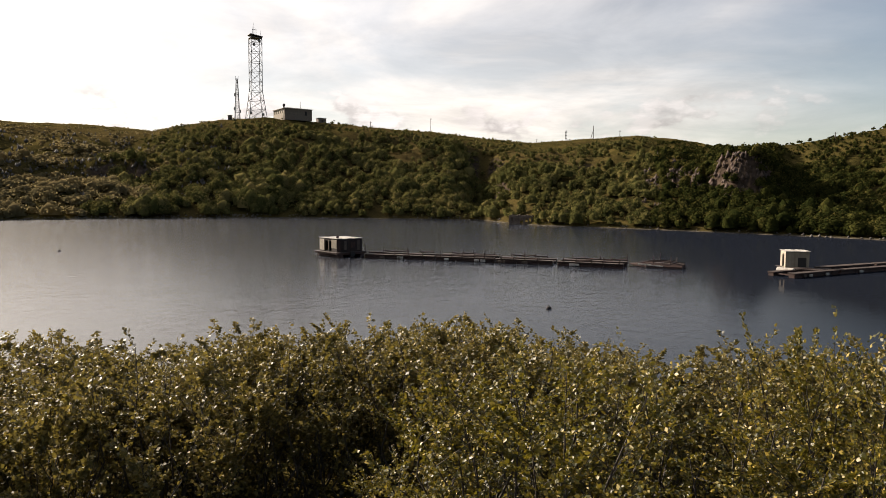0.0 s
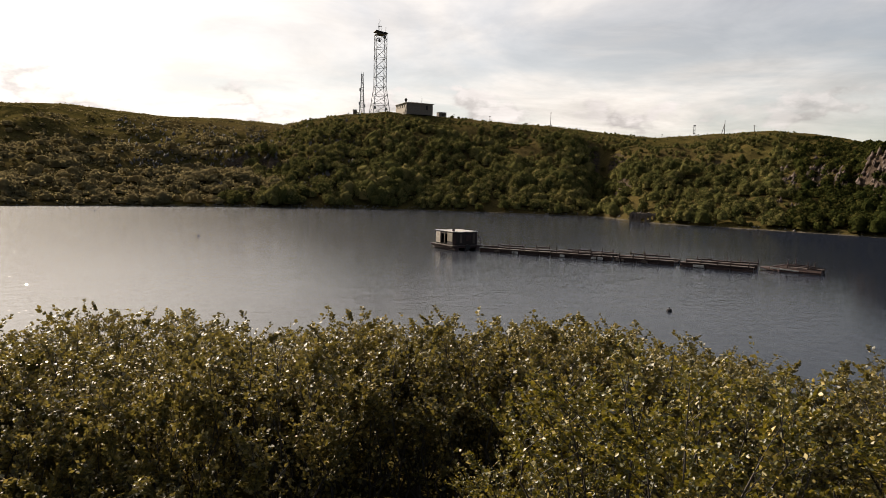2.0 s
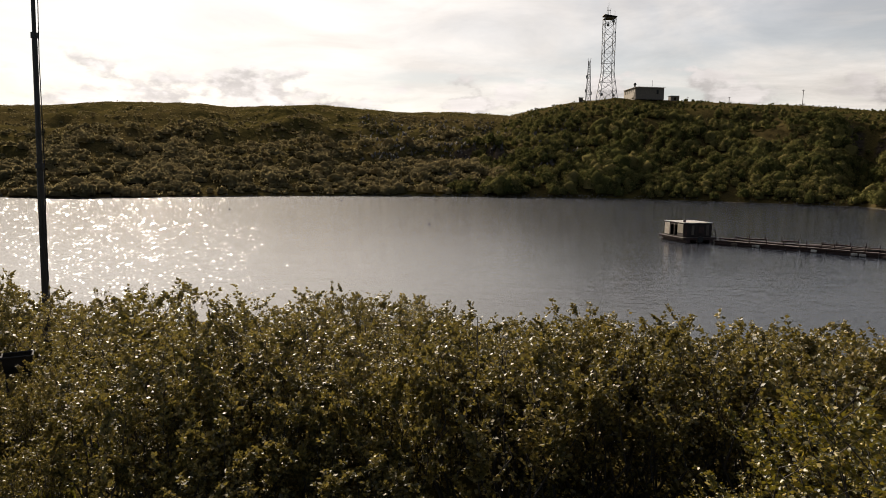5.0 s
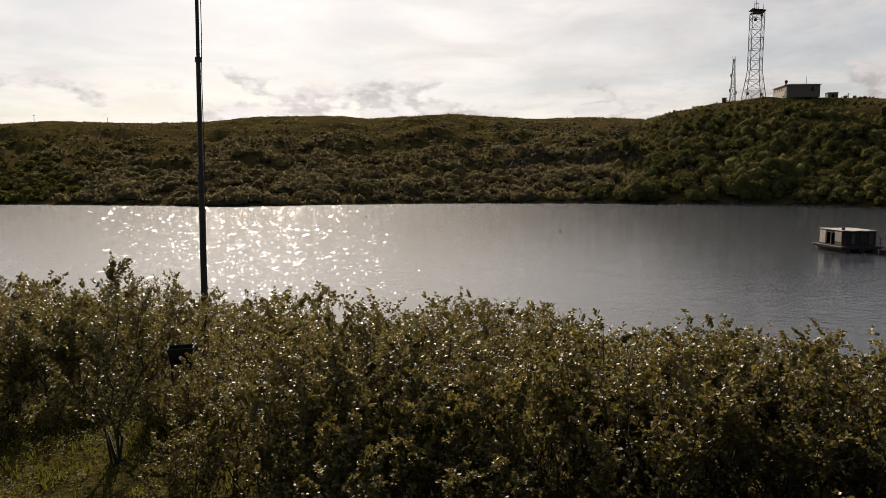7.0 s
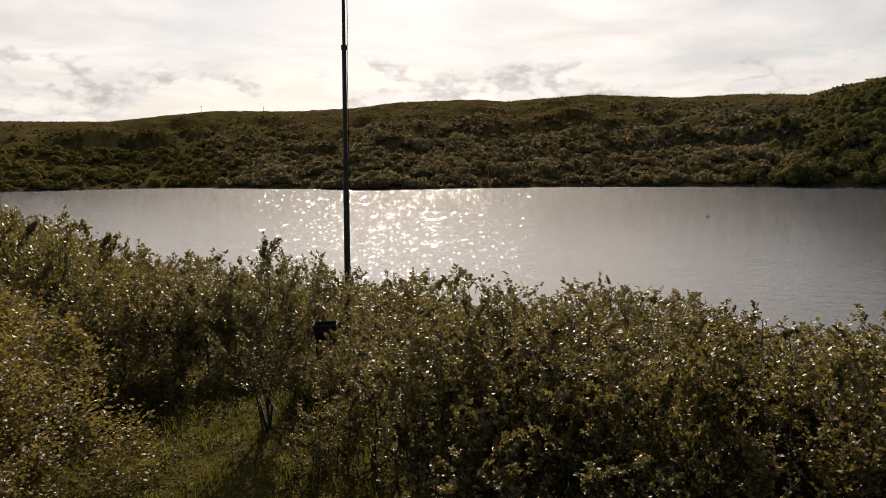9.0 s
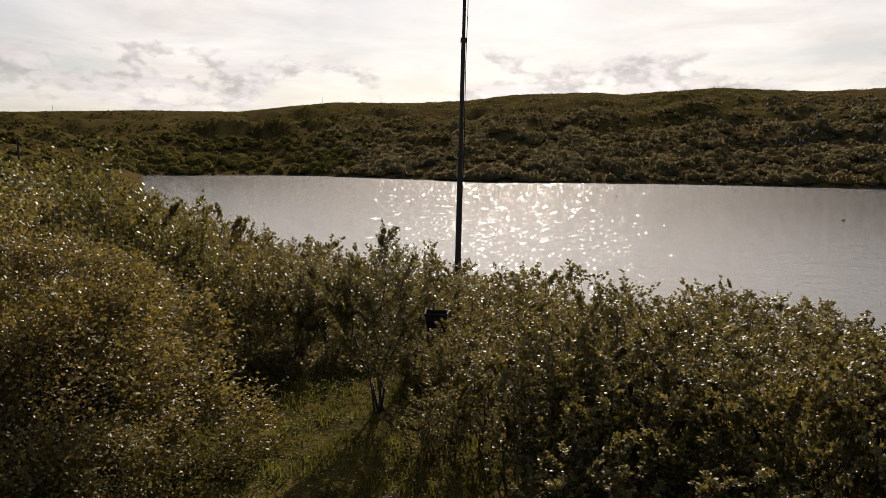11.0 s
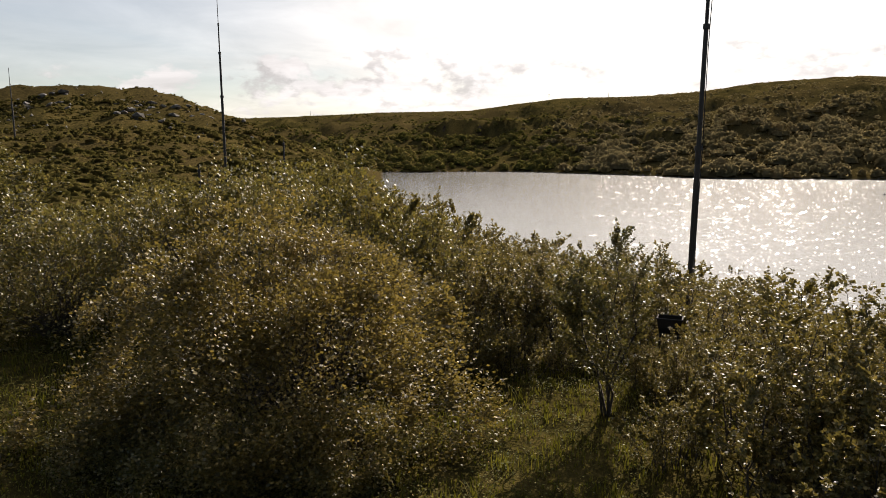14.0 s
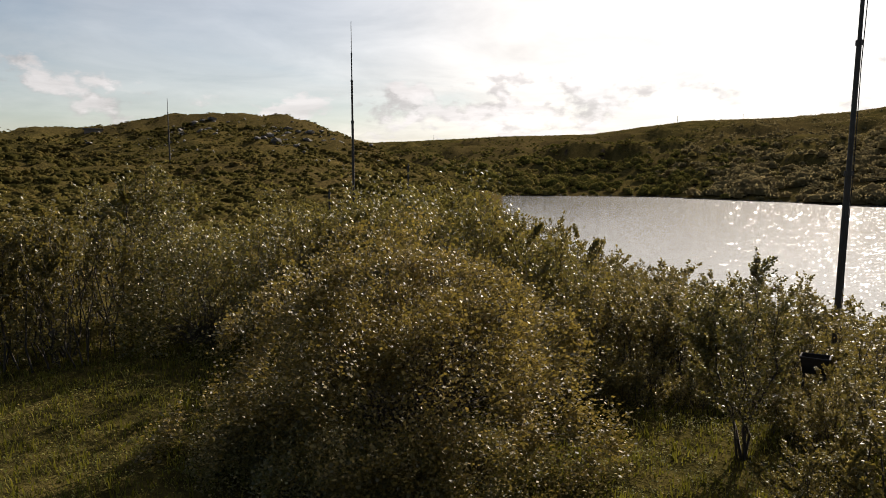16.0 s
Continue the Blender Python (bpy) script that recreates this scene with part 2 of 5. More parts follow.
# black of iron, rubber, cable and buoys; also paints dark insides of openings
BLACK = surface("black_and_dark_inside", [(0.3, (0.010, 0.009, 0.008)), (0.7, (0.025, 0.022, 0.02))], 2.0, 0.9)

# water
WATER, k = material("lake_water")
at = k.add("ShaderNodeNewGeometry").outputs["Position"]
chop = k.noise(at, 0.9, 5.0, 0.60, 0.5)
swell = k.noise(k.add("ShaderNodeMapping", {"Vector": at, "Rotation": (0, 0, 0.5), "Scale": (0.10, 0.30, 1.0)}).outputs[0], 1.0, 3.0)
calm = k.noise(k.add("ShaderNodeMapping", {"Vector": at, "Rotation": (0, 0, 0.25), "Scale": (0.006, 0.03, 1.0)}).outputs[0], 1.0, 3.0)
patches = k.add("ShaderNodeMapRange", {0: calm, 1: 0.35, 2: 0.65, 3: 0.65, 4: 1.0}).outputs[0]
# to the east the waves flatten and the reflection is dimmed, painting darker water
eastward = k.add("ShaderNodeVectorMath", {0: at, 1: (1.0, -0.75, 0.0)}, operation="DOT_PRODUCT").outputs["Value"]
east_fade = k.add("ShaderNodeMapRange", {0: eastward, 1: 4.0, 2: 38.0, 3: 1.0, 4: 0.10}, interpolation_type="SMOOTHSTEP").outputs[0]
tall = k.math("MULTIPLY", k.math("MULTIPLY", k.math("ADD", chop, k.math("MULTIPLY", swell, 0.6)), patches), east_fade)
broad = k.add("ShaderNodeBump", {"Strength": 1.0, "Distance": 0.045, "Height": tall}).outputs[0]


def facets(across, along):
    """Wavelets as small tilted facets, longer towards the sun than across."""
    long_way = k.add("ShaderNodeMapping", {"Vector": at, "Rotation": (0, 0, radians(-SUN_BEARING)), "Scale": (across, along, 1.0)}).outputs[0]
    warped = k.add("ShaderNodeVectorMath", {0: long_way, 1: k.add("ShaderNodeTexNoise", {"Vector": at, "Scale": 0.45 * across, "Detail": 2.0}).outputs["Color"]}, operation="ADD").outputs[0]
    facet = k.add("ShaderNodeTexVoronoi", {"Vector": warped, "Scale": 1.0}, voronoi_dimensions="2D").outputs["Color"]
    chance = k.add("ShaderNodeSeparateXYZ", {0: facet})
    lean = k.add("ShaderNodeCombineXYZ", {0: k.math("MULTIPLY", k.math("SUBTRACT", chance.outputs[0], chance.outputs[1]), 0.40), 1: k.math("MULTIPLY", k.math("SUBTRACT", chance.outputs[2], 0.5), 0.84), 2: 0.0}).outputs[0]
    tilt = k.add("ShaderNodeMapping", {"Vector": lean, "Rotation": (0, 0, radians(SUN_BEARING))}).outputs[0]
    return k.add("ShaderNodeVectorMath", {0: k.add("ShaderNodeVectorMath", {0: tilt, 1: (0.0, 0.0, 1.0)}, operation="ADD").outputs[0]}, operation="NORMALIZE").outputs[0]


deep = (0.008, 0.010, 0.015, 1)
body = k.add("ShaderNodeBsdfDiffuse", {"Color": deep}).outputs[0]
sheet = k.add("ShaderNodeBsdfAnisotropic", {"Color": (1, 1, 1, 1), "Roughness": k.math("ADD", k.math("MULTIPLY", east_fade, 0.09), 0.06), "Normal": broad}, distribution="BECKMANN").outputs[0]
a = k.add("ShaderNodeMixShader", {0: k.math("MULTIPLY", k.add("ShaderNodeFresnel", {"IOR": 1.33, "Normal": broad}).outputs[0], k.add("ShaderNodeMapRange", {0: east_fade, 1: 0.1, 2: 1.0, 3: 0.09, 4: 1.0}).outputs[0]), 1: body, 2: sheet}).outputs[0]
b = k.add("ShaderNodeBsdfPrincipled", {"Base Color": deep, "Roughness": 0.10, "IOR": 1.33, "Normal": facets(12.0, 5.0)}).outputs[0]
b2 = k.add("ShaderNodeBsdfPrincipled", {"Base Color": deep, "Roughness": 0.10, "IOR": 1.33, "Normal": facets(4.0, 1.0)}).outputs[0]
# broader facets take over away from the viewpoint, sized for visible glints
far_share = k.add("ShaderNodeMapRange", {0: k.add("ShaderNodeVectorMath", {0: at}, operation="LENGTH").outputs["Value"], 1: 60.0, 2: 170.0, 3: 0.0, 4: 0.85}).outputs[0]
b = k.add("ShaderNodeMixShader", {0: far_share, 1: b, 2: b2}).outputs[0]
rough_water = k.add("ShaderNodeBsdfAnisotropic", {"Color": (1, 1, 1, 1), "Roughness": 0.72}, distribution="BECKMANN").outputs[0]
c = k.add("ShaderNodeMixShader", {0: 0.17, 1: body, 2: rough_water}).outputs[0]
ac = k.add("ShaderNodeMixShader", {0: k.math("MULTIPLY", east_fade, 0.26), 1: a, 2: c}).outputs[0]
k.add("ShaderNodeOutputMaterial", {0: k.add("ShaderNodeMixShader", {0: k.math("MULTIPLY", east_fade, 0.15), 1: ac, 2: b}).outputs[0]})

# ground: heath, grass and moss, with bare rock where it is steep
GROUND, k = material("heath_ground")
geo = k.add("ShaderNodeNewGeometry")
at = geo.outputs["Position"]
large, mid, fine = k.noise(at, 0.012, 4.0), k.noise(at, 0.11, 5.0, 0.65), k.noise(at, 2.2, 5.0, 0.7)
heath = k.ramp(k.math("ADD", k.math("MULTIPLY", mid, 0.55), k.math("MULTIPLY", fine, 0.45)),
               [(0.38, (0.015, 0.014, 0.005)), (0.46, (0.033, 0.029, 0.009)), (0.54, (0.064, 0.051, 0.016)), (0.64, (0.115, 0.080, 0.028))])
red = k.ramp(fine, [(0.35, (0.032, 0.024, 0.011)), (0.65, (0.098, 0.070, 0.028))])
cover = k.mix(k.add("ShaderNodeMapRange", {0: large, 1: 0.42, 2: 0.62, 3: 0.1, 4: 0.8}).outputs[0], heath, red)
steep = k.add("ShaderNodeSeparateXYZ", {0: geo.outputs["Normal"]}).outputs["Z"]
bare = k.add("ShaderNodeMapRange", {0: k.math("ADD", steep, k.math("MULTIPLY", k.math("SUBTRACT", mid, 0.5), 0.35)), 1: 0.80, 2: 0.70, 3: 0.0, 4: 1.0}).outputs[0]
stone = k.ramp(k.noise(at, 0.5, 6.0, 0.65), [(0.3, (0.018, 0.013, 0.010)), (0.55, (0.056, 0.041, 0.031)), (0.75, (0.12, 0.090, 0.070))])
low = k.add("ShaderNodeMapRange", {0: k.add("ShaderNodeSeparateXYZ", {0: at}).outputs["Z"], 1: 0.05, 2: 0.35, 3: 1.0, 4: 0.0}).outputs[0]
col = k.mix(low, k.mix(bare, cover, stone), k.ramp(k.noise(at, 0.8, 4.0), [(0.35, (0.03, 0.027, 0.022)), (0.65, (0.12, 0.105, 0.085))]))
rel = k.add("ShaderNodeBump", {"Strength": 0.7, "Distance": 0.25, "Height": k.math("ADD", fine, k.math("MULTIPLY", mid, 2.0))}).outputs[0]
k.add("ShaderNodeOutputMaterial", {0: k.add("ShaderNodeBsdfPrincipled", {"Base Color": col, "Roughness": 1.0, "Specular IOR Level": 0.0, "Normal": rel}).outputs[0]})

# ---- making things ----


def quick_mesh(name, verts, quads):
    """A mesh from arrays of vertices and of faces with the same number of corners."""
    verts, quads = np.asarray(verts, np.float32), np.asarray(quads, np.int32)
    me = bpy.data.meshes.new(name)
    me.vertices.add(len(verts))
    me.vertices.foreach_set("co", verts.ravel())
    size = quads.shape[1]
    me.loops.add(quads.size)
    me.loops.foreach_set("vertex_index", quads.ravel())
    me.polygons.add(len(quads))
    me.polygons.foreach_set("loop_start", np.arange(0, quads.size, size, dtype=np.int32))
    me.update(calc_edges=True)
    return me


def part(name, source, mat, parent=None, label="", at=None):
    """Links a bmesh or a mesh as one object under a thing or a part."""
    if isinstance(source, bmesh.types.BMesh):
        me = bpy.data.meshes.new(name)
        source.to_mesh(me)
        source.free()
    else:
        me = source
    if mat and not me.materials:
        me.materials.append(mat)
    ob = new(name, me)
    if parent:
        ob.parent = parent
    if at is not None:
        ob.matrix_basis = at
    if label:
        tagged(ob, label)
    return ob


def thing(name, at, label, category, group="", kind=""):
    ob = tagged(new(name), label, category, group, kind)
    ob.matrix_basis = at
    return ob


def box(bm, x0, y0, z0, x1, y1, z1, bevel=0.0):
    """A block between two corners."""
    m = Matrix.Translation(((x0 + x1) / 2, (y0 + y1) / 2, (z0 + z1) / 2)) @ Matrix.Diagonal((x1 - x0, y1 - y0, z1 - z0, 1))
    made = bmesh.ops.create_cube(bm, size=1, matrix=m)
    if bevel:
        edges = {e for v in made["verts"] for e in v.link_edges}
        bmesh.ops.bevel(bm, geom=list(edges), offset=bevel, segments=1, affect="EDGES")
    return bm


def bar(bm, a, b, r0, r1=None, sides=6):
    """A tapered round bar from a to b."""
    a, b = Vector(a), Vector(b)
    r1 = r0 if r1 is None else r1
    turn = (b - a).to_track_quat("Z", "Y").to_matrix().to_4x4()
    bmesh.ops.create_cone(bm, cap_ends=True, segments=sides, radius1=r0, radius2=r1, depth=(b - a).length, matrix=Matrix.Translation((a + b) / 2) @ turn)
    return bm


def polar(bearing, r):
    a = radians(bearing)
    return -r * math.sin(a), r * math.cos(a)


# ---- the lie of the land ----
EYE = 9.5
# bearing, height angle of the far shore seen from the eye
SHORE = ((-180, 3.0), (-90, 3.3), (-61, 3.18), (-47, 2.94), (-36.5, 2.75), (-33.5, 2.55), (-31.5, 2.36), (-15, 2.22), (5, 2.25), (29, 2.40), (44, 1.95), (57, 1.95), (75, 2.0), (180, 2.5))
# bearing, distance and height angle of the far ridge
RIDGE = ((-180, 450, 3.5), (-90, 300, 5.0), (-66, 300, 5.2), (-61, 300, 4.75), (-58, 300, 4.15), (-55, 310, 3.75), (-51.2, 320, 3.4), (-47, 380, 4.25), (-44, 390, 4.55), (-40, 400, 4.35), (-35.4, 390, 4.05),
         (-31.2, 380, 4.45), (-27, 380, 4.95), (-24, 380, 5.1), (-17.5, 380, 5.6), (-13.9, 380, 5.85), (-9.6, 380, 5.45), (-7.5, 400, 5.05), (-5, 440, 4.45), (-0.4, 500, 4.7), (4, 510, 4.6), (10.8, 520, 5.08),
         (17.8, 530, 4.66), (20, 530, 4.85), (26.5, 540, 4.7), (30.4, 550, 4.22), (35, 560, 3.98), (41.5, 570, 3.95), (45, 590, 3.55), (49, 600, 3.05), (56.5, 640, 2.92), (63, 680, 2.6), (67, 700, 2.45), (80, 700, 2.4), (100, 600, 2.6), (180, 450, 3.5))
# bearing, height of the near land at 160 m; where it is below the lake the near shore lies closer
NEAR = ((-180, 12), (-100, 4), (-80, -40), (-50, -34), (-20, -30), (0, -25), (20, -21.5), (35, -16), (45, -11.0), (50, -7.5), (54, -3.0), (56.8, 0.9), (58.5, 5.0), (61.4, 8.7), (64, 12.0), (67, 16.2), (70, 19.2), (73.4, 21.5), (80, 22.0), (85, 20.4), (88.5, 18.8), (95, 17.2), (120, 14), (180, 12))
# rocky scarps of the far slopes: two bearings, how far up the slope the foot lies, height angle of the upper edge
SCARPS = ((44.3, 52.5, 0.28, 2.35), (32.3, 35.2, 0.18, 1.3), (-4.5, 1.2, 0.22, 2.2), (-10.2, -6.2, 0.25, 2.2), (-48.6, -46.3, 0.20, 2.0), (-53.6, -49.8, 0.19, 3.0))


def table(rows, column, bearing):
    rows = np.array(rows, float)
    return np.interp(bearing, rows[:, 0], rows[:, column])


def relief(x, y, octaves, size):
    """Smooth random relief from a few crossed waves, from -1 to 1."""
    total, amp = 0.0, 1.0
    gen = np.random.RandomState(11)
    for _ in range(octaves):
        for _ in range(4):
            a, p, q = gen.uniform(0, 6.28, 3)
            f = 6.28 / size * gen.uniform(0.7, 1.4)
            total = total + amp * 0.28 * np.sin(f * (np.cos(a) * x + np.sin(a) * y) + p + 1.7 * np.sin(f * 0.6 * (np.sin(a) * x - np.cos(a) * y) + q))
        size, amp = size * 0.47, amp * 0.55
    return total


def smooth(a, b, v):
    u = np.clip((v - a) / (b - a), 0, 1)
    return u * u * (3 - 2 * u)


def land(x, y):
    """Height of the ground."""
    x, y = np.asarray(x, float), np.asarray(y, float)
    r = np.hypot(x, y) + 1e-6
    b = np.degrees(np.arctan2(-x, y))
    z160 = table(NEAR, 1, b)
    u = np.maximum(r - 9.0, 0) / 151.0
    bend = np.where(z160 > 6.3, 2.3, 1.0)
    near = 6.3 + (z160 - 6.3) * np.minimum(u, 1.0) ** bend
    near = np.where(r > 160, near + (np.minimum(z160, 2.5) - z160) * smooth(160, 262, r), near)
    near = near + relief(x, y, 4, 9.0) * 0.10 * smooth(4, 14, r) + relief(x, y, 5, 45.0) * smooth(25, 130, r) * smooth(57, 66, b) * 1.3 + relief(x + 70, y, 3, 9.0) * 0.45 * smooth(40, 90, r) * smooth(58, 66, b)
    near = np.maximum(near, -2.0)
    shore = EYE / np.tan(np.radians(table(SHORE, 1, b)))
    dist = table(RIDGE, 1, b)
    top = EYE + dist * np.tan(np.radians(table(RIDGE, 2, b)))
    v = (r - shore) / (dist - shore)
    w = np.clip(v, 0, 1)
    hollow = 1 - smooth(-56.0, -53.5, b)
    rise = (1 - (1 - w) ** 1.45) * (1 - hollow) + w ** 1.7 * hollow
    far = np.where(v < 0, np.maximum(v * 40, -2.0), 0.25 * smooth(0, 0.01, v) + top * rise)
    far = far + relief(x, y, 5, 70.0) * np.interp(b, [-6, 6], [2.8, 3.6]) * smooth(0.04, 0.3, w) * (1 - smooth(0.5, 0.85, w)) + relief(x + 400, y, 3, 17.0) * 0.8 * smooth(0.03, 0.1, w) * (1 - 0.6 * smooth(0.8, 0.98, w))
    far = far - 12.0 * np.exp(-((b + 31.4) / 1.5) ** 2) * smooth(0.03, 0.2, w) * (1 - smooth(0.45, 0.75, w))
    wander = relief(x, y, 3, 22.0)
    for b0, b1, foot, edge in SCARPS:
        lift = smooth(b0 - 0.7, b0 + 0.7, b + wander * 0.7) * (1 - smooth(b1 - 0.7, b1 + 0.7, b + wander * 0.7)) * smooth(foot, foot + 0.035, w + wander * 0.025)
        far = far + lift * np.maximum(EYE + (shore + foot * (dist - shore)) * math.tan(radians(edge)) - far + wander * 1.2, 0)
    far = np.where(v > 1, far - (r - dist) * 0.03, far)
    return np.where(r < 262, np.maximum(near, far), np.maximum(far, np.minimum(near, 2.5)))


def ground_at(x, y):
    return float(land(x, y))


def build_ground():
    bearings = np.concatenate([np.arange(-180, -80, 5), np.arange(-80, 110, 0.5), np.arange(110, 180, 5)])
    rings = np.concatenate([[0.02, 0.5, 1.5], np.arange(2.5, 16, 0.5), np.geomspace(16, 160, 48), np.arange(164, 300, 2.5), np.geomspace(302, 720, 52), np.geomspace(760, 3500, 12)])
    B, R = np.meshgrid(np.radians(bearings), rings)
    X, Y = -R * np.sin(B), R * np.cos(B)
    Z = land(X, Y)
    rows, cols = X.shape
    i, j = np.meshgrid(np.arange(rows - 1), np.arange(cols), indexing="ij")
    a, b = i * cols + j, i * cols + (j + 1) % cols
    quads = np.stack([a, a + cols, b + cols, b], -1).reshape(-1, 4)[:, ::-1]
    me = quick_mesh("ground", np.stack([X, Y, Z], -1).reshape(-1, 3), quads)
    me.polygons.foreach_set("use_smooth", np.ones(len(me.polygons), bool))
    tagged(part("ground", me, GROUND), "heath and grass hills round a lake", "ground", kind="structure")


build_ground()
bm = bmesh.new()
bmesh.ops.create_circle(bm, cap_ends=True, segments=64, radius=900)
lake = tagged(part("water", bm, WATER), "grey rippled lake water glittering under the sun", "water", kind="structure")
# ---- far scrub ----


def unit(v):
    return v / (np.linalg.norm(v, axis=-1, keepdims=True) + 1e-9)


def scrub_mesh(name, places, sizes, seed, grain=0.26, most=85, cover=8.0, sides=6, form=(0.50, 0.50, 0.52), lift=0.36, rings=(-25.0, 30.0)):
    """Rounded lumpy crowns, one at each place, with loose leaf clumps over them that break the outline."""
    gen = np.random.RandomState(seed)
    count = len(places)
    wide = sizes[:, None] * np.array(form) * gen.uniform(0.75, 1.2, (count, 3))
    middle = places + np.array([0, 0, lift]) * sizes[:, None]
    up, tiers = np.radians(rings), len(rings)
    turn = gen.uniform(0, 6.28, (count, 1, 1)) + np.linspace(0, 2 * np.pi, sides, endpoint=False)[None, None] + 0.45 * np.arange(tiers)[None, :, None]
    ring = np.stack([np.cos(up)[None, :, None] * np.cos(turn), np.cos(up)[None, :, None] * np.sin(turn), np.sin(up)[None, :, None] * np.ones_like(turn)], -1)
    ring = ring * gen.uniform(0.62, 1.04, (count, tiers, sides, 1))
    apex = np.array([0, 0, 1.0]) * gen.uniform(0.85, 1.1, (count, 1, 1)) + gen.normal(0, 0.12, (count, 1, 3))
    dome = np.concatenate([ring.reshape(count, -1, 3), apex], 1) * wide[:, None] + middle[:, None]
    i = np.arange(sides)
    j = (i + 1) % sides
    pattern = [np.stack([i + a, j + a, j + a + sides], -1) for a in range(0, (tiers - 1) * sides, sides)] + [np.stack([i + a, j + a + sides, i + a + sides], -1) for a in range(0, (tiers - 1) * sides, sides)] + [np.stack([i + (tiers - 1) * sides, j + (tiers - 1) * sides, 0 * i + tiers * sides], -1)]
    pattern = np.concatenate(pattern)
    faces = (pattern[None] + (np.arange(count) * (tiers * sides + 1))[:, None, None]).reshape(-1, 3)
    own = np.repeat(np.arange(count), np.clip(sizes ** 2 * cover, 6, most).astype(int))
    total = len(own)
    rise, spin = gen.uniform(-0.15, 1.0, total), gen.uniform(0, 2 * np.pi, total)
    flat = np.sqrt(np.maximum(1 - rise * rise, 0.0))
    out = np.stack([flat * np.cos(spin), flat * np.sin(spin), rise], -1)
    centre = middle[own] + out * gen.uniform(0.80, 1.14, (total, 1)) * wide[own]
    normal = unit(out + gen.normal(0, 0.30, out.shape))
    side = unit(np.cross(normal, gen.normal(0, 1, out.shape)))
    other = np.cross(normal, side)
    s = (np.minimum(grain, sizes[own] * 0.26) * gen.uniform(0.6, 1.5, total))[:, None]
    tufts = np.stack([centre - side * s - other * s * 0.5, centre + side * s - other * s * 0.6, centre + other * s + normal * s * 0.2], 1).reshape(-1, 3)
    more = np.arange(total * 3).reshape(-1, 3) + dome.shape[0] * dome.shape[1]
    me = quick_mesh(name, np.concatenate([dome.reshape(-1, 3), tufts]), np.concatenate([faces, more]))
    me.polygons.foreach_set("use_smooth", np.ones(len(me.polygons), bool))
    return me


def scatter(seed, count, b0, b1, r0, r1, keep):
    gen = np.random.RandomState(seed)
    b = gen.uniform(b0, b1, count)
    r = np.sqrt(gen.uniform(r0 * r0, r1 * r1, count))
    x, y = -r * np.sin(np.radians(b)), r * np.cos(np.radians(b))
    z = land(x, y)
    ok = keep(b, r, x, y, z, gen)
    return np.stack([x, y, z], -1)[ok], b[ok], r[ok], gen


def far_keep(b, r, x, y, z, gen):
    shore = EYE / np.tan(np.radians(table(SHORE, 1, b)))
    dist = table(RIDGE, 1, b)
    v = (r - shore) / (dist - shore)
    dense = np.interp(b, [-70, -46, -44, -33, -31, -8, 0, 12, 30, 60], [1.3, 1.3, 0.95, 0.9, 1.0, 1.0, 0.9, 0.85, 0.85, 0.85])
    thin = np.clip(1.2 - v * 0.75, 0.5, 1) * dense
    patch = relief(x + 90, y, 3, 38.0) * 0.55 + 0.55
    edge = relief(x, y, 2, 12.0) * 0.8
    bare_face = ((b < -44.2 + edge) & (b > -47.6 + edge) & (v > 0.04) & (v < 0.62)) | ((b < -32.6) & (b > -35.8) & (v < 0.17)) | ((b > -1.5 + edge) & (b < 6.5 + edge) & (v > 0.2) & (v < 0.5) & (relief(x, y, 3, 30.0) > -0.2))
    bare_face = bare_face & (gen.uniform(0, 1, len(b)) < 0.62)
    for b0, b1, foot, edge in SCARPS:
        bare_face = bare_face | ((b > b0 - 0.3) & (b < b1 + 0.3) & (v > foot - 0.015) & (v < foot + 0.04) & (gen.uniform(0, 1, len(b)) < 0.15))
    patch = np.where(b > -2, smooth(-0.25, 0.35, relief(x + 90, y, 3, 46.0)) * 1.1, patch)
    station = (b > -20) & (b < -9.5) & (v > 0.84) & (gen.uniform(0, 1, len(b)) < 0.4)
    return (v > 0.003) & ~station & (v < 1.03) & (gen.uniform(0, 1, len(b)) < thin * np.clip(patch + 0.35 * (1 - v), 0.08, 1)) & ~bare_face & (z > 0.3)


